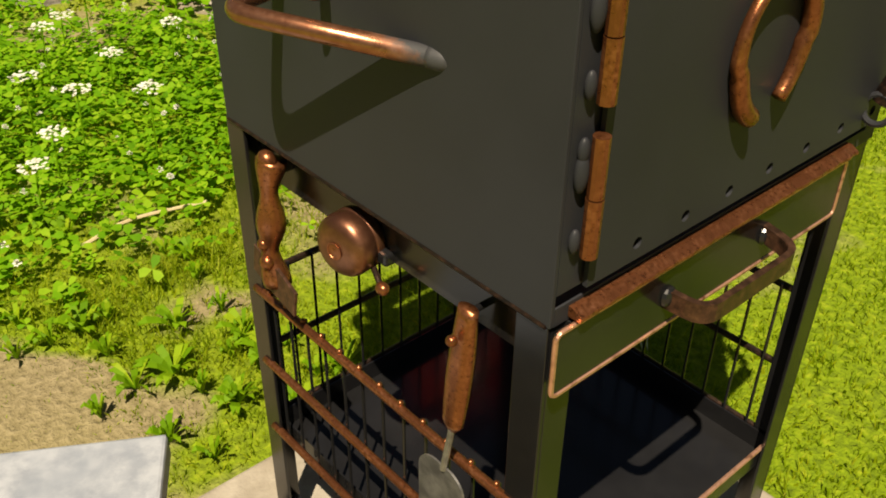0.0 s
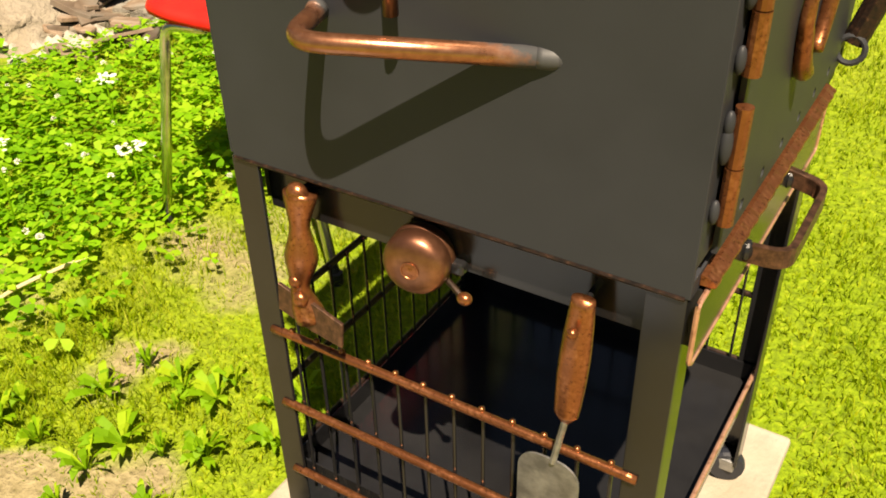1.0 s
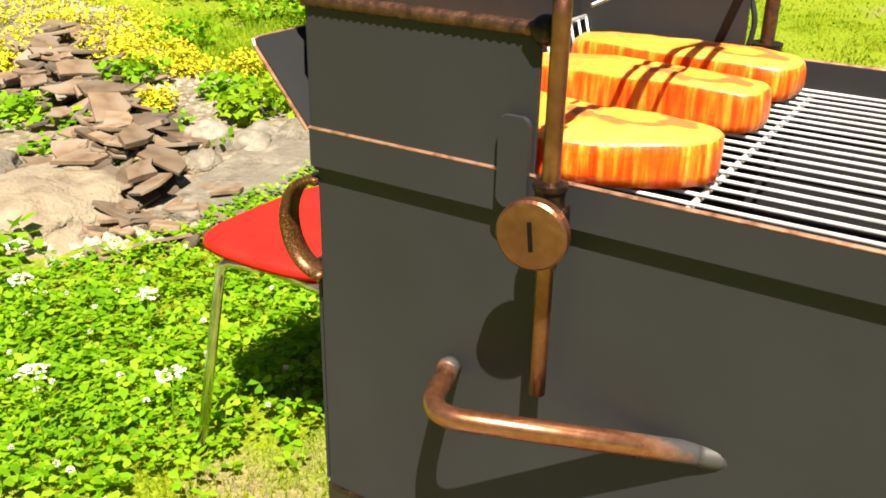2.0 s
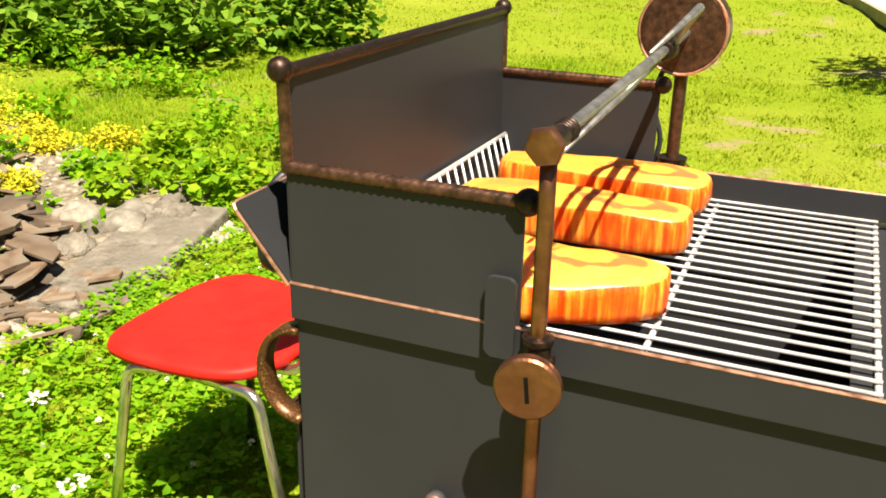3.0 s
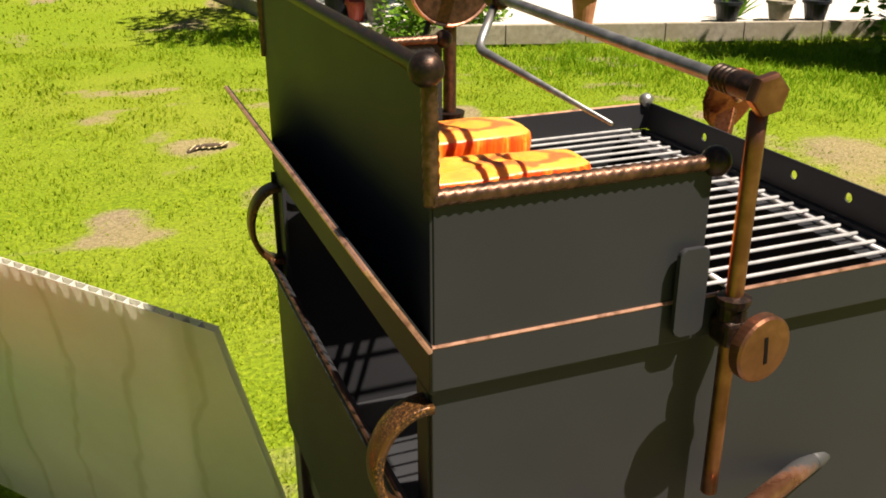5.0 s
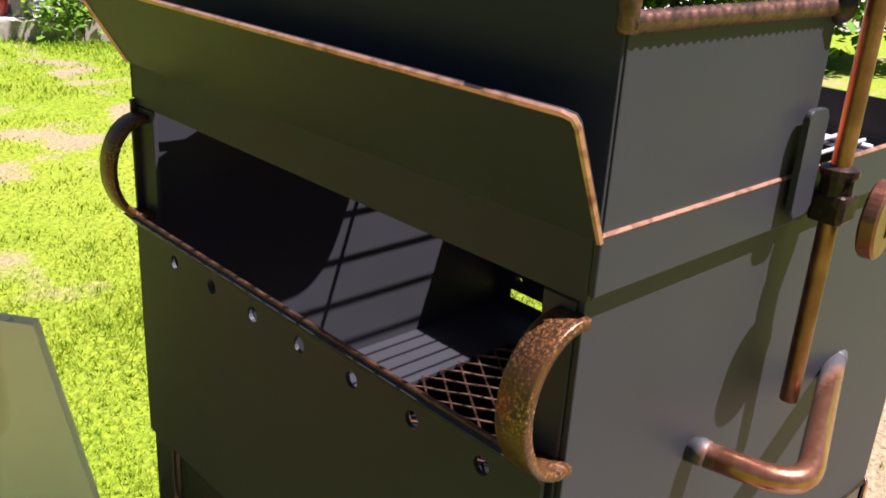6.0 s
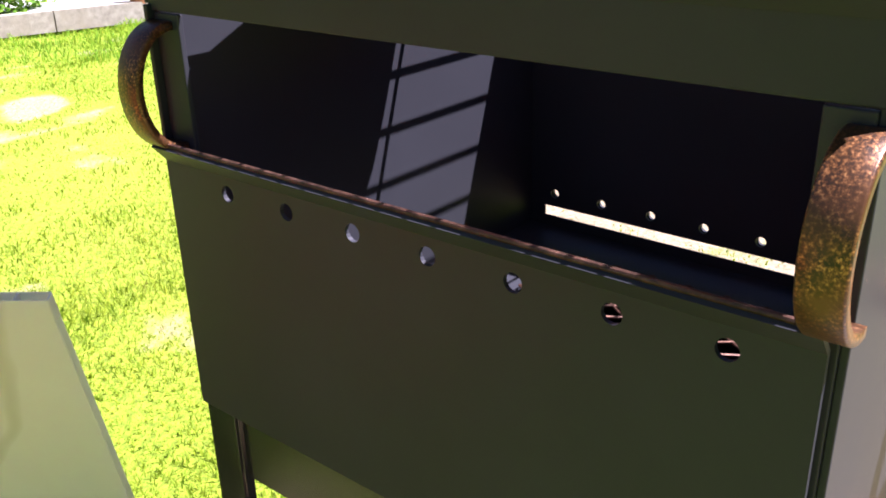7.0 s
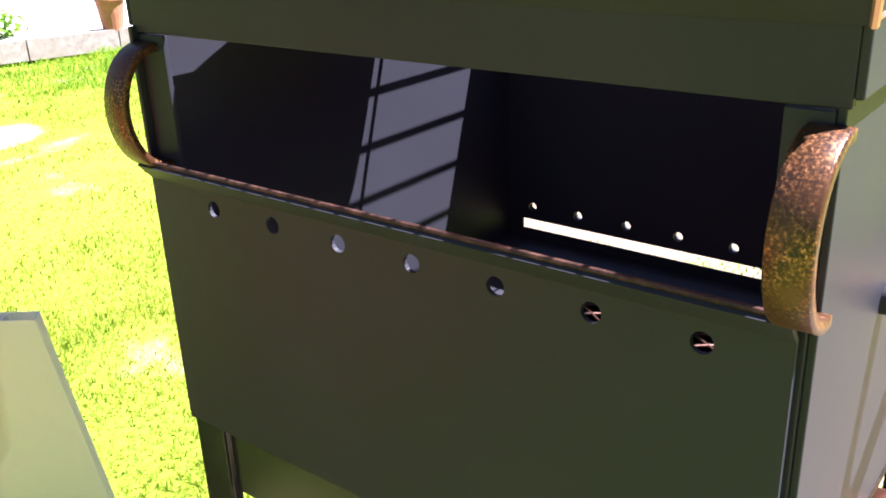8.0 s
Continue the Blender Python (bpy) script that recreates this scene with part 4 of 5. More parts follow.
# ---- twin-wall plastic sheet leaning on the chair ----
def build_sheet():
    tr = Vector((-0.067, 0.528, 0.717))
    tl = tr + Vector((-0.621, 0.797, 0))
    br = Vector((0.096, 0.664, 0.012))
    bl = br + Vector((-0.621, 0.797, 0))
    n = (tr - tl).cross(br - tr).normalized()
    sh = thing("plastic_sheet", "milky twin-wall plastic sheet leaning against the chair", "plastic sheet", at=tuple(br))
    for o in (0, 0.009):
        bm = bmesh.new()
        q = [p + n * o - br for p in (tl, tr, br, bl)]
        a = [bm.verts.new(p) for p in q]
        b = [bm.verts.new(p + n * 0.0008) for p in q]
        bm.faces.new(a[::-1])
        bm.faces.new(b)
        for i in range(4):
            bm.faces.new((a[i], a[(i + 1) % 4], b[(i + 1) % 4], b[i]))
        part("skin", bm, TWINWALL, sh)
    bm = bmesh.new()
    for i in range(41):
        k = i / 40
        t, b = tl.lerp(tr, k) - br, bl.lerp(br, k) - br
        d = (tr - tl).normalized() * 0.0007
        b = t.lerp(b, 0.03)
        v = [bm.verts.new(p) for p in (t - d + n * 0.0008, t + d + n * 0.0008, t + d + n * 0.009, t - d + n * 0.009, b - d + n * 0.0008, b + d + n * 0.0008, b + d + n * 0.009, b - d + n * 0.009)]
        for f in ((0, 1, 2, 3), (4, 7, 6, 5), (0, 4, 5, 1), (1, 5, 6, 2), (2, 6, 7, 3), (3, 7, 4, 0)):
            bm.faces.new([v[j] for j in f])
    tagged(part("web", bm, TWINWALL, sh), kind="stuff")


build_sheet()


# ---- white marbled board lying near the grill ----
bd = part("stone_board", box((-0.20, -0.17, 0.0), (0.20, 0.17, 0.03), 0.004), varied("white_marbled_stone", [(0.35, (0.24, 0.265, 0.31)), (0.6, (0.35, 0.375, 0.42))], 45, 0.5, 0, 0.2, 90, 0.001, (14, (0.21, 0.24, 0.29))), None)
BE = Matrix.Translation((0.083, -0.159, 0.32)) @ Matrix.Rotation(math.atan2(-0.854, -0.52), 4, "Z")
bd.matrix_world = BE @ pose(0.20, 0.17, 0)
tagged(bd, "pale marbled stone board on a low block", "board")
blk = part("concrete_block", box((-0.15, -0.12, -0.02), (0.15, 0.12, 0.32), 0.006), CONCRETE, None)
blk.matrix_world = BE @ pose(0.20, 0.17, -0.32)
tagged(blk, "rough concrete block carrying the stone board", "block")


# ---- lawn, clover and flowers ----
def blocked(x, y):
    return (-0.13 < x < 0.51 and -0.11 < y < 0.57) or terrace_side(x, y) or in_scree(x, y)


def terrace_side(x, y):
    """Beyond the kerb: the gravel terrace."""
    return y > 6.14 - 0.32 * (x - 1.6) and x > 1.6 - 0.17 * (y - 6.16)


def in_scree(x, y):
    j = 0.18 * noise.noise(Vector((x * 2, y * 2, 0)))
    return -8 < x < -1.75 + j and 0.78 + max(0.0, -x - 2.5) * 0.35 + j < y < 2.35 + 0.45 * (-x - 1.9) + j


def grass_field(name, rng, n, x0, x1, y0, y1, h, w, mat, keep, label):
    v, f = [], []
    for _ in range(n):
        x, y = rng.uniform(x0, x1), rng.uniform(y0, y1)
        if blocked(x, y):
            continue
        k = keep(x, y)
        edge = min((x - x0), (x1 - x), (y - y0), (y1 - y)) / 0.7 + 0.5 * noise.noise(Vector((x * 1.7, y * 1.7, 8)))
        if rng.random() > k * min(edge, 1.0):
            continue
        a, le = rng.uniform(0, 6.283), h * rng.uniform(0.5, 1.3) * (0.5 + 0.5 * k) * (1.0 + 0.9 * noise.noise(Vector((x * 4, y * 4, 6))))
        ca, sa = math.cos(a), math.sin(a)
        b, tl = rng.uniform(0, 6.283), le * rng.uniform(0.2, 1.0)
        z = ground_z(x, y) - 0.004
        i = len(v)
        ww = w * rng.uniform(0.6, 1.3)
        mx, my = math.cos(b) * tl, math.sin(b) * tl
        v += [(x - ca * ww, y - sa * ww, z), (x + ca * ww, y + sa * ww, z), (x + ca * ww * 0.7 + mx * 0.35, y + sa * ww * 0.7 + my * 0.35, z + le * 0.62), (x - ca * ww * 0.7 + mx * 0.35, y - sa * ww * 0.7 + my * 0.35, z + le * 0.62), (x + mx, y + my, z + le * 0.9)]
        f += [(i, i + 1, i + 2, i + 3), (i + 3, i + 2, i + 4)]
    soup(name, v, f, mat, label, "grass")


rng = random.Random(11)
grass_field("lawn_grass", rng, 150000, -2.3, 1.9, -1.2, 2.6, 0.024, 0.0014, GRASS, bare, "short yellow-green lawn grass")
grass_field("lawn_grass", rng, 200000, -5.0, 5.0, -0.5, 7.2, 0.019, 0.0030, GRASS, bare, "short yellow-green lawn grass")
grass_field("lawn_grass", rng, 60000, -1.5, 0.0, -0.6, 1.1, 0.034, 0.0011, GRASS, bare, "short yellow-green lawn grass")
grass_field("lawn_grass", rng, 50000, 0.3, 1.9, -0.6, 1.9, 0.034, 0.0011, GRASS, bare, "short yellow-green lawn grass")
grass_field("far_lawn_grass", rng, 60000, -12, 9.0, 4.0, 14.0, 0.028, 0.007, GRASS, bare, "sunny lawn grass further off")

grass_field("tall_grass", rng, 70000, -4.6, -0.2, 1.9, 7.0, 0.062, 0.0026, TALLGRASS, lambda x, y: min(1.0, max(0.0, 0.55 + 0.9 * noise.noise(Vector((x * 1.1, y * 1.1, 3))))) * min(1.0, max(0.0, (0.2 - x - 0.12 * y) / 1.2)), "longer fresh green grass beside the stones")

grass_field("tall_grass", rng, 40000, -0.2, 4.2, 4.3, 7.6, 0.05, 0.0035, TALLGRASS, lambda x, y: max(0.0, 1.0 - max(0.0, 6.10 - 0.32 * (x - 1.6) - y) / 0.55) * (1.0 if x > 1.0 else max(0.0, x)), "longer fresh grass along the kerb")

grass_field("tall_grass", rng, 40000, 1.6, 5.6, 2.3, 5.6, 0.055, 0.003, TALLGRASS, lambda x, y: min(1.0, max(0.0, (x + 0.8 * y - 5.6) / 1.0)), "longer fresh grass in front of the bushes")


def clover_field(n, x0, x1, y0, y1, keep):
    v, f = [], []
    for _ in range(n):
        x, y = rng.uniform(x0, x1), rng.uniform(y0, y1)
        if blocked(x, y) or rng.random() > keep(x, y):
            continue
        z = ground_z(x, y) + rng.uniform(0.012, 0.065)
        r = rng.uniform(0.009, 0.023)
        a0 = rng.uniform(0, 6.283)
        tx, ty = rng.uniform(-0.5, 0.5), rng.uniform(-0.5, 0.5)
        for k in range(3):
            a = a0 + k * 2.094
            i = len(v)
            for da, rr in ((0, 0.0), (-0.55, 0.8), (-0.28, 1.25), (0.28, 1.25), (0.55, 0.8)):
                dx, dy = math.cos(a + da) * r * rr, math.sin(a + da) * r * rr
                v.append((x + dx, y + dy, z + tx * dx + ty * dy))
            f.append((i, i + 1, i + 2, i + 3, i + 4))
    soup("clover", v, f, CLOVER, "dense bright green clover leaves", "clover")


def lush(x, y):
    q = noise.noise(Vector((x * 1.6, y * 1.6, 9))) + 0.4 * noise.noise(Vector((x * 4, y * 4, 4)))
    edge = min(max((-x - 0.55) / 0.5, 0.0), 1.0)
    far = 1.0 if y < 4 else 0.4
    rim = min((x + 3.6), (y + 0.8), (2.9 - y)) / 0.8 + 0.6 * q
    return min(max((0.65 + 0.8 * q), 0.0), 1.0) * edge * far * min(max(rim, 0.0), 1.0) * min(max(2.2 * bare(x, y) - 0.4, 0.0), 1.0)


clover_field(52000, -3.6, -0.45, -0.8, 2.9, lush)


def flower_heads():
    v, f = [], []
    for _ in range(520):
        x, y = rng.uniform(-3.4, -0.7), rng.uniform(-0.3, 2.6)
        if blocked(x, y) or rng.random() > 0.25 + 0.75 * lush(x, y):
            continue
        z = ground_z(x, y) + rng.uniform(0.05, 0.09)
        r = rng.uniform(0.005, 0.009)
        for k in range(20):
            a, e = rng.uniform(0, 6.283), rng.uniform(-0.3, 1.5)
            d = Vector((math.cos(a) * math.cos(e), math.sin(a) * math.cos(e), math.sin(e)))
            s = d.cross(Vector((0, 0, 1)))
            s = (s.normalized() if s.length > 0.1 else Vector((1, 0, 0))) * r * 0.35
            c = Vector((x, y, z))
            i = len(v)
            v += [tuple(c + d * r * 0.2), tuple(c + d * r * 0.8 + s), tuple(c + d * r * 1.15), tuple(c + d * r * 0.8 - s)]
            f.append((i, i + 1, i + 2, i + 3))
    soup("clover_flowers", v, f, PETAL, "small white clover blossoms in the lawn", "flowers")


flower_heads()


def yarrow(x, y, h, n):
    """A stem with a flat white umbel."""
    y_ob = thing("yarrow_plant", "white flowering yarrow on a thin green stem", "flower", "yarrow by the stones", (x, y, ground_z(x, y)))
    part("stem", tube(smooth_path([(0, 0, 0), (0.01, 0.0, h * 0.5), (0.0, 0.01, h)], 3), 0.002, 5), CLOVER, y_ob)
    v = bmesh.new()
    for _ in range(n):
        a, q = rng.uniform(0, 6.283), 0.032 * math.sqrt(rng.random())
        c = Vector((math.cos(a) * q, math.sin(a) * q + 0.01, h + 0.004 - q * 0.2 + rng.uniform(-0.003, 0.003)))
        r = 0.005
        v.faces.new([v.verts.new(c + Vector((math.cos(b) * r, math.sin(b) * r, rng.uniform(-0.002, 0.002)))) for b in (0, 1.26, 2.5, 3.77, 5.03)])
    part("umbel", v, PETAL, y_ob)


for x, y in ((-1.30, 0.16), (-1.42, 0.10), (-1.55, 0.30), (-1.25, 0.02), (-1.62, 0.18), (-1.9, 0.55), (-1.75, 0.42), (-1.45, 0.42), (-1.15, 0.22), (-1.05, 0.12), (-0.98, 0.05), (-1.02, 0.33), (-1.2, 0.75), (-0.9, 0.55), (-1.5, 0.62), (-1.62, 0.7)):
    yarrow(x, y, rng.uniform(0.13, 0.22), 34)

# dry stalk in the grass
st = part("dry_stalk", tube(smooth_path([(-0.80, 0.06, 0.035), (-0.82, 0.17, 0.04), (-0.80, 0.33, 0.03)], 6), 0.004, 6), STALK)
tagged(st, "dry pale plant stalk lying in the grass", "stalk")


def leafy_clump(name, c, rx, ry, rz, n, size, mat, label, category, stem=True):
    """A plant with stems and a loose crown of pointed leaves."""
    ob = thing(name, label, category, at=c)
    v, f = [], []
    lobes = [(rng.uniform(-0.6, 0.6) * rx, rng.uniform(-0.6, 0.6) * ry, rng.uniform(0.3, 0.8) * rz, rng.uniform(0.35, 0.6)) for _ in range(9)]
    for _ in range(n):
        lx, ly, lz, lr = lobes[rng.randrange(9)]
        d = Vector((rng.gauss(0, 1), rng.gauss(0, 1), rng.gauss(0, 1))).normalized() * (rng.random() ** 0.4) * lr
        p = Vector((lx + d.x * rx, ly + d.y * ry, max(0.01, lz + d.z * rz)))
        s = size * rng.uniform(0.6, 1.3)
        t = Vector((rng.gauss(0, 1), rng.gauss(0, 1), rng.gauss(0, 0.6) - 0.3)).normalized() * s
        w = t.cross(Vector((rng.gauss(0, 0.4), rng.gauss(0, 0.4), 1))).normalized() * s * 0.38
        k = len(v)
        v += [tuple(p), tuple(p + t * 0.45 + w), tuple(p + t), tuple(p + t * 0.45 - w)]
        f.append((k, k + 1, k + 2, k + 3))
    me = bpy.data.meshes.new("foliage")
    me.from_pydata(v, [], f)
    me.materials.append(mat)
    o = new("foliage", me)
    o.parent = ob
    if stem:
        for i in range(5):
            lx, ly, lz, _ = lobes[i]
            part("stem", tube(smooth_path([(lx * 0.15, ly * 0.15, 0), (lx * 0.5, ly * 0.5, lz * 0.5), (lx, ly, lz)], 3), lambda s: 0.02 * rz * (1 - 0.6 * s), 6), DARKWOOD, ob)
    return ob


# plants around the stones and along the left edge
for x, y, s, m in ((-3.12, 1.76, 0.22, CLOVER), (-3.23, 2.39, 0.22, CLOVER), (-2.71, 2.5, 0.22, CLOVER), (-3.85, 3.25, 0.3, CLOVER), (-2.1, 2.6, 0.28, CLOVER), (-5.0, 4.4, 0.5, CLOVER), (-4.2, 4.2, 0.4, CLOVER), (-2.0, 3.3, 0.35, CLOVER), (-2.7, 3.5, 0.35, CLOVER), (-3.6, 4.2, 0.45, CLOVER), (-2.3, 1.55, 0.12, CLOVER), (-2.62, 1.72, 0.14, CLOVER), (-3.0, 2.0, 0.13, CLOVER), (-2.2, 1.98, 0.14, CLOVER), (-2.1, 1.22, 0.13, CLOVER), (-2.45, 0.95, 0.15, CLOVER), (-1.95, 0.86, 0.14, CLOVER), (-2.36, 2.31, 0.24, TALLGRASS), (-2.5, 2.75, 0.32, TALLGRASS), (-2.15, 2.55, 0.26, TALLGRASS), (-2.65, 1.55, 0.16, CLOVER), (-2.9, 1.75, 0.18, CLOVER), (-2.55, 2.0, 0.15, CLOVER), (-1.95, 2.6, 0.3, TALLGRASS), (-2.4, 3.0, 0.35, TALLGRASS)):
    leafy_clump("weed_plant", (x, y, ground_z(x, y)), s * 0.8, s * 0.8, s * 0.6, 50 if s < 0.2 else 260, 0.05, m, "leafy green weed between the stones", "plant", False)
for x, y, s in ((-5.5, 3.5, 0.5), (-4.6, 3.4, 0.45), (-5.5, 2.9, 0.4), (-4.05, 3.2, 0.35), (-5.0, 3.1, 0.4), (-6.1, 3.8, 0.5), (-3.5, 2.9, 0.2), (-4.6, 2.35, 0.25), (-3.6, 2.65, 0.28), (-4.0, 2.75, 0.32), (-3.25, 2.8, 0.2), (-4.4, 2.65, 0.32), (-2.95, 2.9, 0.2), (-3.9, 2.25, 0.22), (-2.75, 2.15, 0.12)):
    leafy_clump("sedum_cushion", (x, y, 0.0), s, s, 0.12, 900, 0.025, SEDUM, "yellow flowering sedum cushion on the stones", "plant", False)
for x, y, s in ((-4.6, 5.6, 0.9), (-5.6, 5.9, 0.8), (-3.9, 6.6, 0.7), (-5.4, 4.6, 0.8)):
    leafy_clump("garden_shrub", (x, y, 0.0), s, s, s * 0.9, 1500, 0.11, BUSHLEAF, "leafy green garden shrub", "shrub")
leafy_clump("large_bush", (5.25, 3.6, 0.0), 1.05, 1.0, 1.9, 12000, 0.085, BUSHLEAF, "large dense dark green bush beside the terrace", "bush")
leafy_clump("large_bush", (6.6, 3.2, 0.0), 1.3, 1.3, 2.3, 9000, 0.10, BUSHLEAF, "large dense dark green bush beside the terrace", "bush")
leafy_clump("kerb_shrub", (2.32, 5.95, 0.0), 0.66, 0.22, 0.36, 2200, 0.05, BUSHLEAF, "low greyish shrub along the kerb", "shrub")


# ---- stones ----
def rock(c, r, seed, mat, name, label, cat, flat=0.6, sub=2, group=""):
    bm = bmesh.new()
    bmesh.ops.create_icosphere(bm, subdivisions=sub, radius=1)
    for v in bm.verts:
        d = v.co.normalized()
        k = 1 + 0.30 * noise.noise(d * 1.3 + Vector((seed, 0, 0))) + 0.14 * noise.noise(d * 3.5 + Vector((0, seed, 0))) + 0.05 * noise.noise(d * 9 + Vector((0, 0, seed))) + (0.03 * noise.noise(d * 22) if sub > 3 else 0)
        v.co = Vector((d.x * k, d.y * k, d.z * k * flat)) * r
    ob = part(name, bm, mat, smooth=True)
    ob.location = c
    ob.rotation_euler = (0, 0, seed)
    return tagged(ob, label, cat, group)


rock((-2.17, 1.12, -0.03), 0.36, 1.3, BEIGE, "boulder", "large pale flat boulder at the lawn edge", "rock", 0.40, 5)
rock((-2.75, 1.15, 0.0), 0.26, 5.3, ROCK, "boulder", "large pale flat boulder at the lawn edge", "rock", 0.5, 5)
rock((-2.38, 0.62, 0.0), 0.14, 2.1, ROCK, "boulder", "rounded grey field stone in the weeds", "rock", 0.6, 3)
rock((-7.3, 4.2, 0.0), 0.55, 7.2, PEBBLE, "boulder", "broad whitish flat stone behind the sedum", "rock", 0.3, 3)
rock((-9.0, 5.2, 0.0), 0.5, 3.2, ROCK, "boulder", "rounded grey field stone in the weeds", "rock", 0.6, 3)
ps = part("stone_slab", box((-0.17, -0.50, -0.02), (0.17, 0.50, 0.035), 0.012), ROCK)
ps.matrix_world = pose(-1.85, 1.85, 0.0, 0, 0, 18)
tagged(ps, "rough grey stone slab at the edge of the stone bed", "slab")
for i in range(14):
    rock((-2.15 + rng.uniform(-0.25, 0.2), 2.1 + rng.uniform(-0.45, 0.5), 0.02), rng.uniform(0.04, 0.10), i * 2.3, (ROCK, PEBBLE)[i % 2], "field_stone", "rough grey field stone beside the slab", "stone", 0.7, 3, "stones by the slab")


def slate_meshes():
    out = []
    for s in range(10):
        r = random.Random(s + 40)
        k = r.randint(5, 8)
        pts = []
        for i in range(k):
            a = 2 * math.pi * (i + r.uniform(-0.3, 0.3)) / k
            q = r.uniform(0.5, 1.1)
            pts.append((math.cos(a) * q * 0.11, math.sin(a) * q * 0.075, 0))
        bm = outline_plate(pts, (0, 0, 1), r.uniform(0.008, 0.017), 0.0015)
        bmesh.ops.recalc_face_normals(bm, faces=bm.faces)
        me = bpy.data.meshes.new("slate")
        bm.to_mesh(me)
        bm.free()
        me.materials.append(SLATE)
        out.append(me)
    return out


SL = slate_meshes()
pile = thing("slate_pile", "heap of broken brown slate pieces", "stone heap", at=(-2.6, 1.9, 0.0))
for i in range(290):
    u, d = rng.random() ** 1.3, rng.gauss(0, 0.45)
    x, y = -2.0 - 2.4 * u - 0.40 * d * (0.6 + u * 0.5), 1.50 + 1.2 * u + 0.70 * d * (0.6 + u * 0.5)
    d = min(abs(d), 1.0)
    o = new("slate", SL[i % 10])
    o.parent = pile
    hgt = 0.14 * max(0.0, 1 - d)
    o.location = (x + 2.6, y - 1.9, rng.uniform(0.0, 1.0) * hgt + 0.01)
    o.rotation_euler = (rng.gauss(0, 0.2), rng.gauss(0, 0.2) - 0.12, rng.uniform(0, 6.28))
    s = 0.4 + 1.2 * rng.random() ** 1.5
    o.scale = (s, s, rng.uniform(0.8, 1.5))
for i in range(22):
    o = new("slate", SL[(i * 3) % 10])
    o.parent = pile
    o.location = (-1.72 + rng.gauss(0, 0.12) + 2.6, 1.35 + rng.gauss(0, 0.16) - 1.9, 0.01 + rng.uniform(0, 0.035))
    o.rotation_euler = (rng.gauss(0, 0.16), rng.gauss(0, 0.16), rng.uniform(0, 6.28))
    k = rng.uniform(0.4, 1.0)
    o.scale = (k, k, 1)
pv, pf = [], []
for i in range(7000):
    x, y = -1.6 - 4.5 * rng.random() ** 1.5, rng.uniform(0.9, 4.0)
    if not in_scree(x, y):
        continue
    r = rng.uniform(0.008, 0.035)
    k = len(pv)
    z = ground_z(x, y) + r * 0.3
    for a in range(5):
        pv.append((x + math.cos(a * 1.257) * r * rng.uniform(0.7, 1.1), y + math.sin(a * 1.257) * r * rng.uniform(0.7, 1.1), z - r * 0.2))
    pv.append((x, y, z + r * 0.5))
    pf += [(k + a, k + (a + 1) % 5, k + 5) for a in range(5)]
soup("pebble_bed", pv, pf, PEBBLE, "pale pebbles and gravel around the slate heap", "pebbles")
bed = outline_plate([(-8, 2.75, 0), (-4.0, 1.4, 0), (-2.6, 0.86, 0), (-2.0, 0.85, 0), (-1.8, 1.2, 0), (-1.76, 1.8, 0), (-1.9, 2.3, 0), (-2.6, 2.6, 0), (-4.0, 3.2, 0), (-8, 5.0, 0)], (0, 0, 1), 0.02)
tagged(part("earth_bed", bed, varied("stony_earth", [(0.3, (0.09, 0.072, 0.048)), (0.5, (0.18, 0.15, 0.11)), (0.7, (0.32, 0.29, 0.24))], 26, 0.95, 0, 0.8, 60, 0.01)), "stony earth bed under the slate heap", "earth bed", kind="structure")

# ---- small gnarled tree and an added shade tree on the terrace ----
def tree(c, h, r, crown_z, n, label):
    ob = thing("garden_tree", label, "tree", at=c)
    part("trunk", tube(smooth_path([(0, 0, 0), (0.05 * h, 0.02, h * 0.25), (-0.03 * h, 0.03, h * 0.5), (0.02, 0, crown_z)], 5), lambda s: r * (1 - 0.55 * s), 10), DARKWOOD, ob, smooth=True)
    v, f = [], []
    for i in range(7):
        a = i * 0.9
        tip = Vector((math.cos(a) * h * 0.30, math.sin(a) * h * 0.30, crown_z + h * rng.uniform(0.05, 0.25)))
        part("limb", tube(smooth_path([(0, 0, crown_z * (0.6 + 0.05 * i)), tuple(tip * 0.55 + Vector((0, 0, crown_z * 0.42))), tuple(tip)], 4), lambda s: r * 0.45 * (1 - 0.7 * s), 7), DARKWOOD, ob)
        for _ in range(n // 7):
            d = Vector((rng.gauss(0, 1), rng.gauss(0, 1), rng.gauss(0, 0.7))).normalized() * rng.random() ** 0.5 * h * 0.2
            t = Vector((rng.gauss(0, 1), rng.gauss(0, 1), rng.gauss(0, 0.6))).normalized() * 0.10
            w = t.cross(Vector((0.1, 0.3, 1))).normalized() * 0.035
            p, k = tip + d, len(v)
            v += [tuple(p), tuple(p + t * 0.5 + w), tuple(p + t), tuple(p + t * 0.5 - w)]
            f.append((k, k + 1, k + 2, k + 3))
    me = bpy.data.meshes.new("crown")
    me.from_pydata(v, [], f)
    me.materials.append(BUSHLEAF)
    o = new("crown", me)
    o.parent = ob


tree((-5.85, 5.13, 0.0), 1.7, 0.10, 0.75, 900, "small gnarled tree behind the stone bed")
# added tree, crown out of view, casts the shade beside the kerb
tree((2.25, 6.35, 0.12), 2.7, 0.07, 1.9, 2400, "slim leafy tree added at the terrace corner for its shadow")


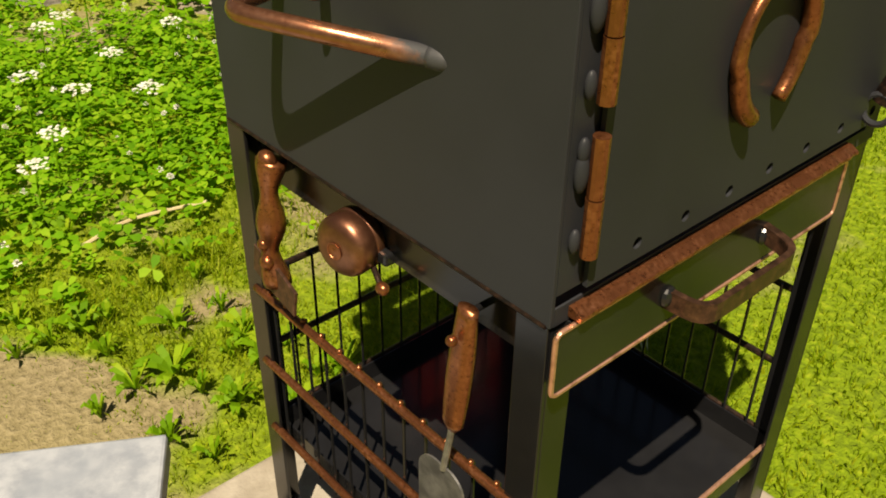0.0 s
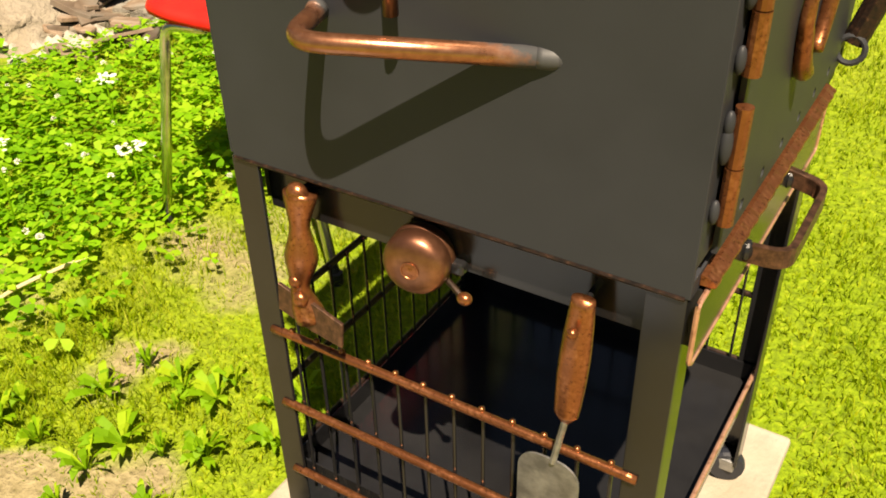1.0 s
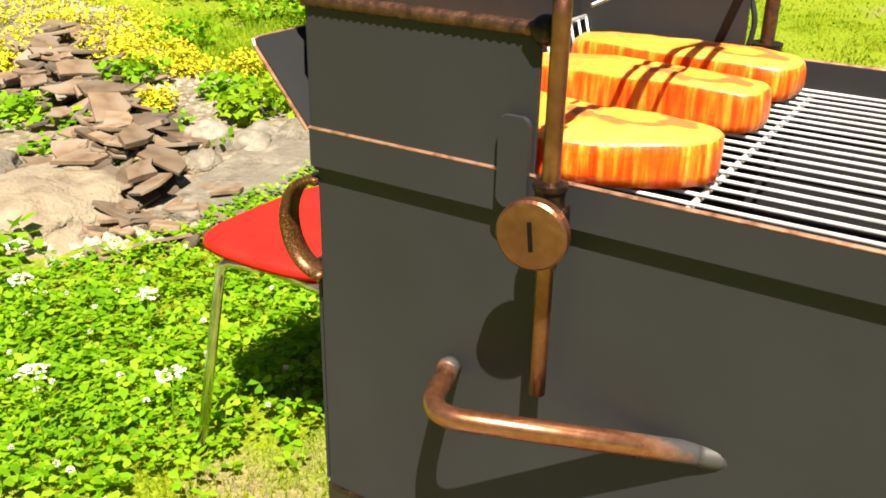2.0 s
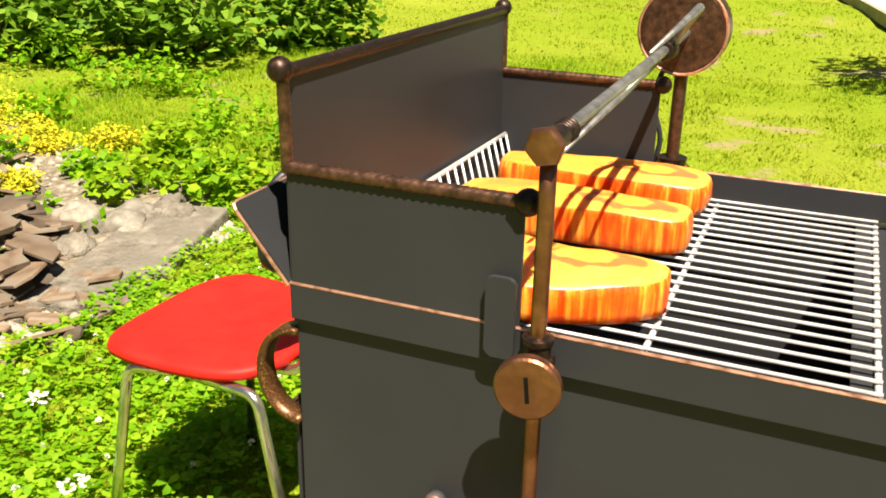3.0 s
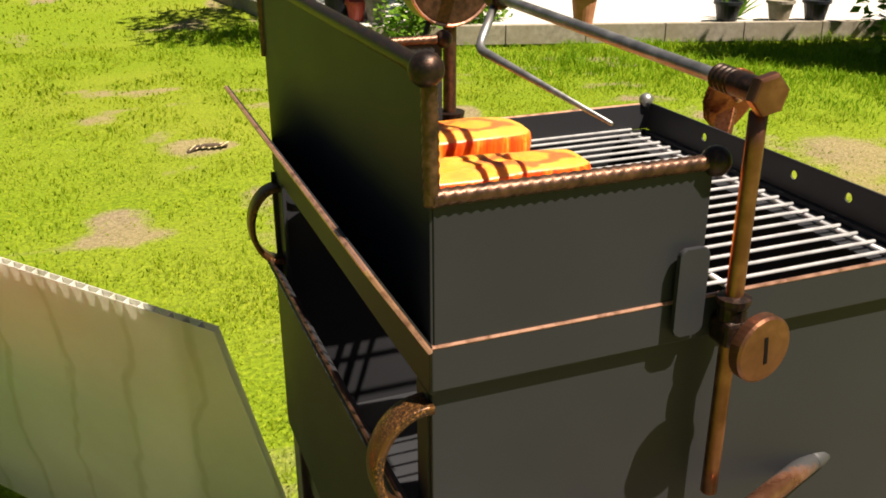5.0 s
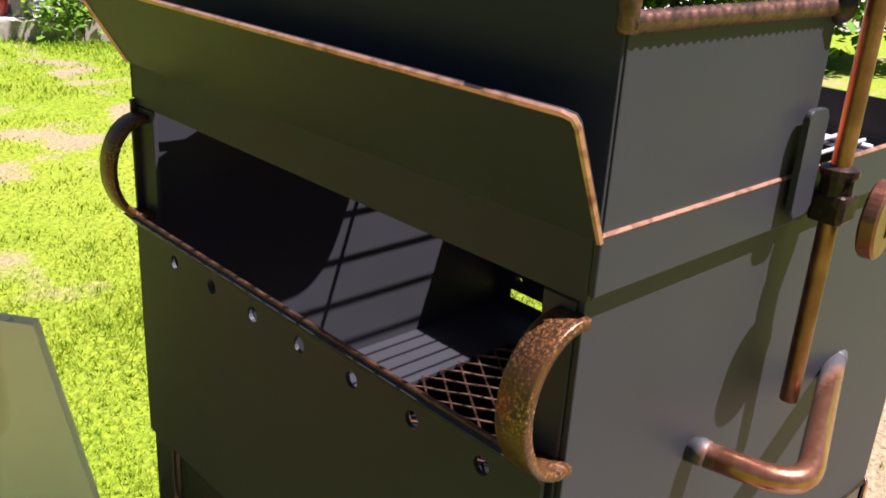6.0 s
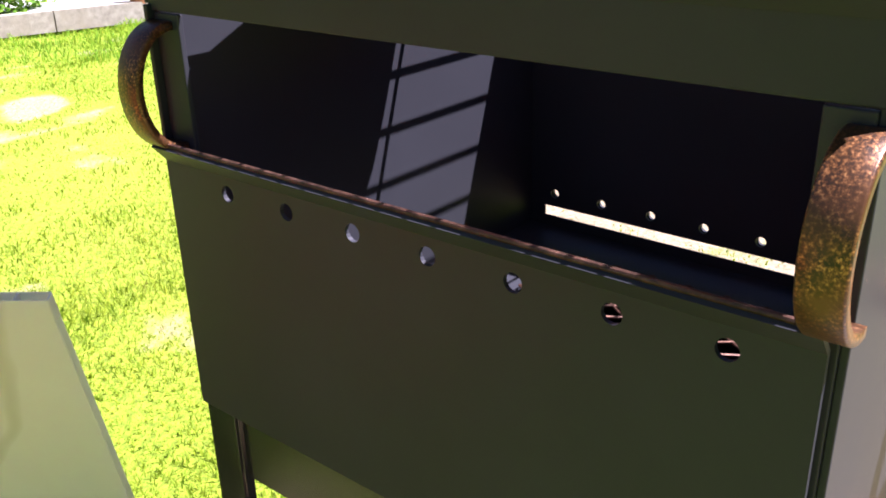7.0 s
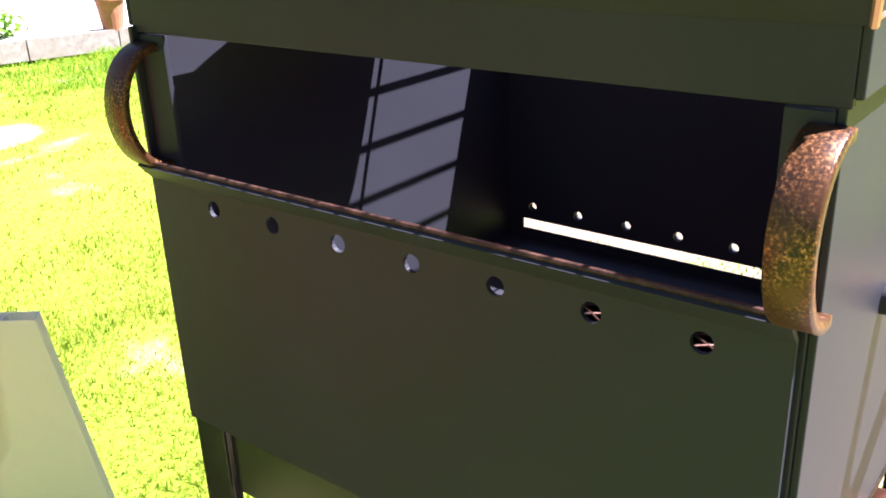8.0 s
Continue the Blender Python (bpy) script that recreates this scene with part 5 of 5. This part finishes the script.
def rosette(x, y, r, n):
    """Weed with long leaves that lie flat on the soil."""
    ob = thing("weed_rosette", "flat green weed rosette on bare soil", "weed", "weeds on the lawn", (x, y, ground_z(x, y)))
    v, f = [], []
    for i in range(n):
        a = 6.283 * i / n + rng.uniform(-0.6, 0.6)
        le, w = r * rng.uniform(0.3, 1.3), r * rng.uniform(0.09, 0.16)
        ca, sa = math.cos(a), math.sin(a)
        k = len(v)
        for q, ww, z in ((0.05, 0.3, 0.004), (0.4, 0.9, 0.026), (0.75, 1.0, 0.036), (1.0, 0.1, 0.030)):
            v += [(ca * le * q - sa * w * ww, sa * le * q + ca * w * ww, z), (ca * le * q + sa * w * ww, sa * le * q - ca * w * ww, z + 0.004)]
        f += [(k, k + 1, k + 3, k + 2), (k + 2, k + 3, k + 5, k + 4), (k + 4, k + 5, k + 7, k + 6)]
    me = bpy.data.meshes.new("leaves")
    me.from_pydata(v, [], f)
    me.materials.append(TALLGRASS)
    o = new("leaves", me)
    o.parent = ob


for x, y in ((-0.30, 0.10), (-0.38, 0.0), (-0.25, -0.05), (-0.48, 0.10), (-0.22, 0.18), (-0.55, 0.0), (-0.35, 0.2), (-0.65, 0.2), (-0.62, -0.15), (-0.9, 0.05), (0.9, 1.2), (1.2, 0.9), (0.8, 0.8)):
    for _ in range(3):
        rosette(x + rng.gauss(0, 0.05), y + rng.gauss(0, 0.05), rng.uniform(0.020, 0.052), rng.randint(9, 18))

# gnarled piece of bark in the short grass
bark = thing("bark_piece", "weathered piece of bark lying in the short grass", "bark", at=(0.30, 3.75, ground_z(0.30, 3.75)))
bark.scale = (0.8, 0.8, 0.6)
part("slab", strip(smooth_path([(-0.11, -0.02, 0.012), (-0.04, 0.01, 0.03), (0.04, 0.0, 0.034), (0.12, 0.03, 0.014)], 5), (0, 1, 0), 0.045, 0.012), DARKWOOD, bark)
for i in range(6):
    part("splinter", tube(line((-0.10 + 0.035 * i, -0.03, 0.02 + 0.004 * (i % 3)), (-0.06 + 0.038 * i, 0.035, 0.032 + 0.004 * (i % 2)), 3), 0.005, 6), STALK, bark, "pale dry splinter")

# dark plank on the bare earth
pk = part("plank", box((-0.35, -0.12, 0.0), (0.35, 0.12, 0.03), 0.004), DARKWOOD)
pk.matrix_world = pose(3.4, 2.25, 0.01, 0, 0, 20)
tagged(pk, "dark weathered plank lying on bare earth", "plank")

# ---- terrace ----
terr = outline_plate([(1.64, 6.16, 0), (5.2, 5.02, 0), (16, 1.56, 0), (16, 22, 0), (-1.1, 22, 0)], (0, 0, 1), 0.12)
tagged(part("terrace", terr, GRAVEL), "white gravel terrace behind a low kerb", "terrace", kind="structure")
kerb = thing("kerb", "low grey concrete kerb around the terrace", "kerb")
tagged(kerb, kind="structure")
ka, kb_ = Vector((1.62, 6.14, 0)), Vector((8.4, 3.97, 0))
for i in range(12):
    p, q = ka.lerp(kb_, i / 12), ka.lerp(kb_, (i + 0.985) / 12)
    d = (q - p).normalized()
    nn = Vector((d.y, -d.x, 0)) * 0.07
    part("kerb_stone", outline_plate([p, q, q + nn, p + nn], (0, 0, 1), 0.135, 0.006), CONCRETE, kerb)
ka, kb_ = Vector((1.60, 6.16, 0)), Vector((-0.95, 21.16, 0))
for i in range(14):
    p, q = ka.lerp(kb_, i / 14), ka.lerp(kb_, (i + 0.985) / 14)
    d = (q - p).normalized()
    nn = Vector((-d.y, d.x, 0)) * 0.07
    part("kerb_stone", outline_plate([p, q, q + nn, p + nn], (0, 0, 1), 0.135, 0.006), CONCRETE, kerb)


def pot(x, y, z, r, h, mat, label):
    o = part("flower_pot", lathe([(r * 0.68, 0), (r * 0.95, h * 0.85), (r * 1.08, h * 0.86), (r * 1.08, h), (r * 0.92, h), (r * 0.88, h * 0.9), (0.001, h * 0.9)], pose(0, 0, 0), 20), mat)
    o.location = (x, y, z)
    return tagged(o, label, "flower pot")


def spiky(x, y, z, n, le, label):
    ob = thing("spiky_plant", label, "plant", at=(x, y, z))
    for i in range(n):
        a, e = 6.283 * i / n + rng.uniform(-0.3, 0.3), rng.uniform(0.5, 1.3)
        d = Vector((math.cos(a) * math.cos(e), math.sin(a) * math.cos(e), math.sin(e))) * le * rng.uniform(0.7, 1.1)
        s = Vector((-math.sin(a), math.cos(a), 0)) * le * 0.07
        bm = bmesh.new()
        mid = d * 0.5 + Vector((0, 0, le * 0.05))
        v = [bm.verts.new(p) for p in (s * 0.6, mid + s, d, mid - s, s * -0.6)]
        lo = bm.verts.new(mid - Vector((0, 0, le * 0.04)))
        bm.faces.new((v[0], v[1], lo))
        bm.faces.new((v[1], v[2], lo))
        bm.faces.new((v[2], v[3], lo))
        bm.faces.new((v[3], v[4], lo))
        bm.faces.new((v[4], v[0], lo))
        part("leaf", bm, BUSHLEAF, ob)
    return ob


TP = 0.12
pot(1.72, 6.62, TP, 0.13, 0.22, DARKTRIM, "dark pot with a spiky plant on the terrace")
spiky(1.72, 6.62, TP + 0.2, 16, 0.36, "spiky green agave in a dark pot")
pot(1.80, 6.42, TP, 0.08, 0.15, varied("red_glaze", [(0.3, (0.4, 0.05, 0.03)), (0.7, (0.5, 0.08, 0.05))], 12, 0.4), "small red glazed pot on the terrace edge")
pot(1.93, 6.33, TP, 0.09, 0.2, PEBBLE, "small pale clay pot on the terrace edge")
pot(1.90, 6.55, TP, 0.09, 0.2, PEBBLE, "small pale clay pot on the terrace edge")
pot(3.30, 5.60, TP, 0.10, 0.24, TERRACOTTA, "terracotta pot on the terrace by the kerb")
spiky(4.5, 5.40, TP, 22, 0.30, "grassy green plant on the terrace edge")
for i, x in enumerate((4.35, 4.75, 5.0)):
    pot(x, 5.30 - 0.1 * i, TP, 0.10, 0.16, (DARKTRIM, CONCRETE, DARKTRIM)[i], ("dark flower pot by the kerb", "pale flower pot by the kerb", "dark flower pot by the kerb")[i])
pot(-4.9, 6.4, 0.0, 0.28, 0.35, TERRACOTTA, "brown planter in front of the shrubs")

# parasol base
pb = thing("parasol_base", "round dark parasol base on the terrace", "parasol base", at=(2.1, 9.6, TP))
part("foot", lathe([(0.36, 0), (0.36, 0.03), (0.20, 0.06), (0.20, 0.30), (0.001, 0.30)], pose(0, 0, 0), 28), DARKTRIM, pb)
part("tube", tube([(0, 0, 0.3), (0, 0, 2.2)], 0.03, 12), BARE, pb)

# bench and wall of round stones
bench = thing("garden_bench", "dark wooden garden bench on the gravel terrace", "bench", at=(6.3, 6.9, TP))
bench.rotation_euler = (0, 0, radians(-30))
for i in range(4):
    part("seat_slat", box((-0.75, -0.22 + 0.115 * i, 0.42), (0.75, -0.12 + 0.115 * i, 0.45), 0.004), DARKWOOD, bench)
for i in range(3):
    part("back_slat", box((-0.75, 0.24, 0.52 + 0.13 * i), (0.75, 0.27, 0.62 + 0.13 * i), 0.004), DARKWOOD, bench)
for x in (-0.66, 0.66):
    for y in (-0.19, 0.19):
        part("leg", box((x - 0.03, y - 0.03, 0), (x + 0.03, y + 0.03, 0.42 if y < 0 else 0.9), 0.004), DARKWOOD, bench)
for i in range(13):
    a = i / 12
    rock((6.1 + 1.9 * a, 9.6 - 1.3 * a, TP + 0.08), rng.uniform(0.11, 0.17), i * 1.7, PEBBLE, "border_stone", "rounded pale field stone bordering the terrace bed", "stone", 0.75, 2, "stones bordering the bed")
leafy_clump("terrace_shrub", (7.3, 9.9, TP), 1.2, 0.8, 1.2, 1800, 0.13, BUSHLEAF, "dark green shrub behind the border stones", "shrub")


# ---- far hedge, added out of view: closes the garden, blocks low sky ----
def hedge():
    v, f = [], []
    for _ in range(42000):
        a = rng.uniform(0, 6.283)
        rr = 21 + rng.uniform(-1.2, 1.2)
        top = 6.2 + 1.6 * noise.noise(Vector((math.cos(a) * 6, math.sin(a) * 6, 0)))
        p = Vector((math.cos(a) * rr, math.sin(a) * rr + 2, top * rng.random() ** 0.8))
        t = Vector((rng.gauss(0, 1), rng.gauss(0, 1), rng.gauss(0, 1))).normalized() * 0.35
        w = t.cross(Vector((0.2, 0.1, 1))).normalized() * 0.16
        k = len(v)
        v += [tuple(p), tuple(p + t * 0.5 + w), tuple(p + t), tuple(p + t * 0.5 - w)]
        f.append((k, k + 1, k + 2, k + 3))
    soup("hedge", v, f, BUSHLEAF, "unseen green hedge closing the garden, tall to block low sky", "hedge")


hedge()
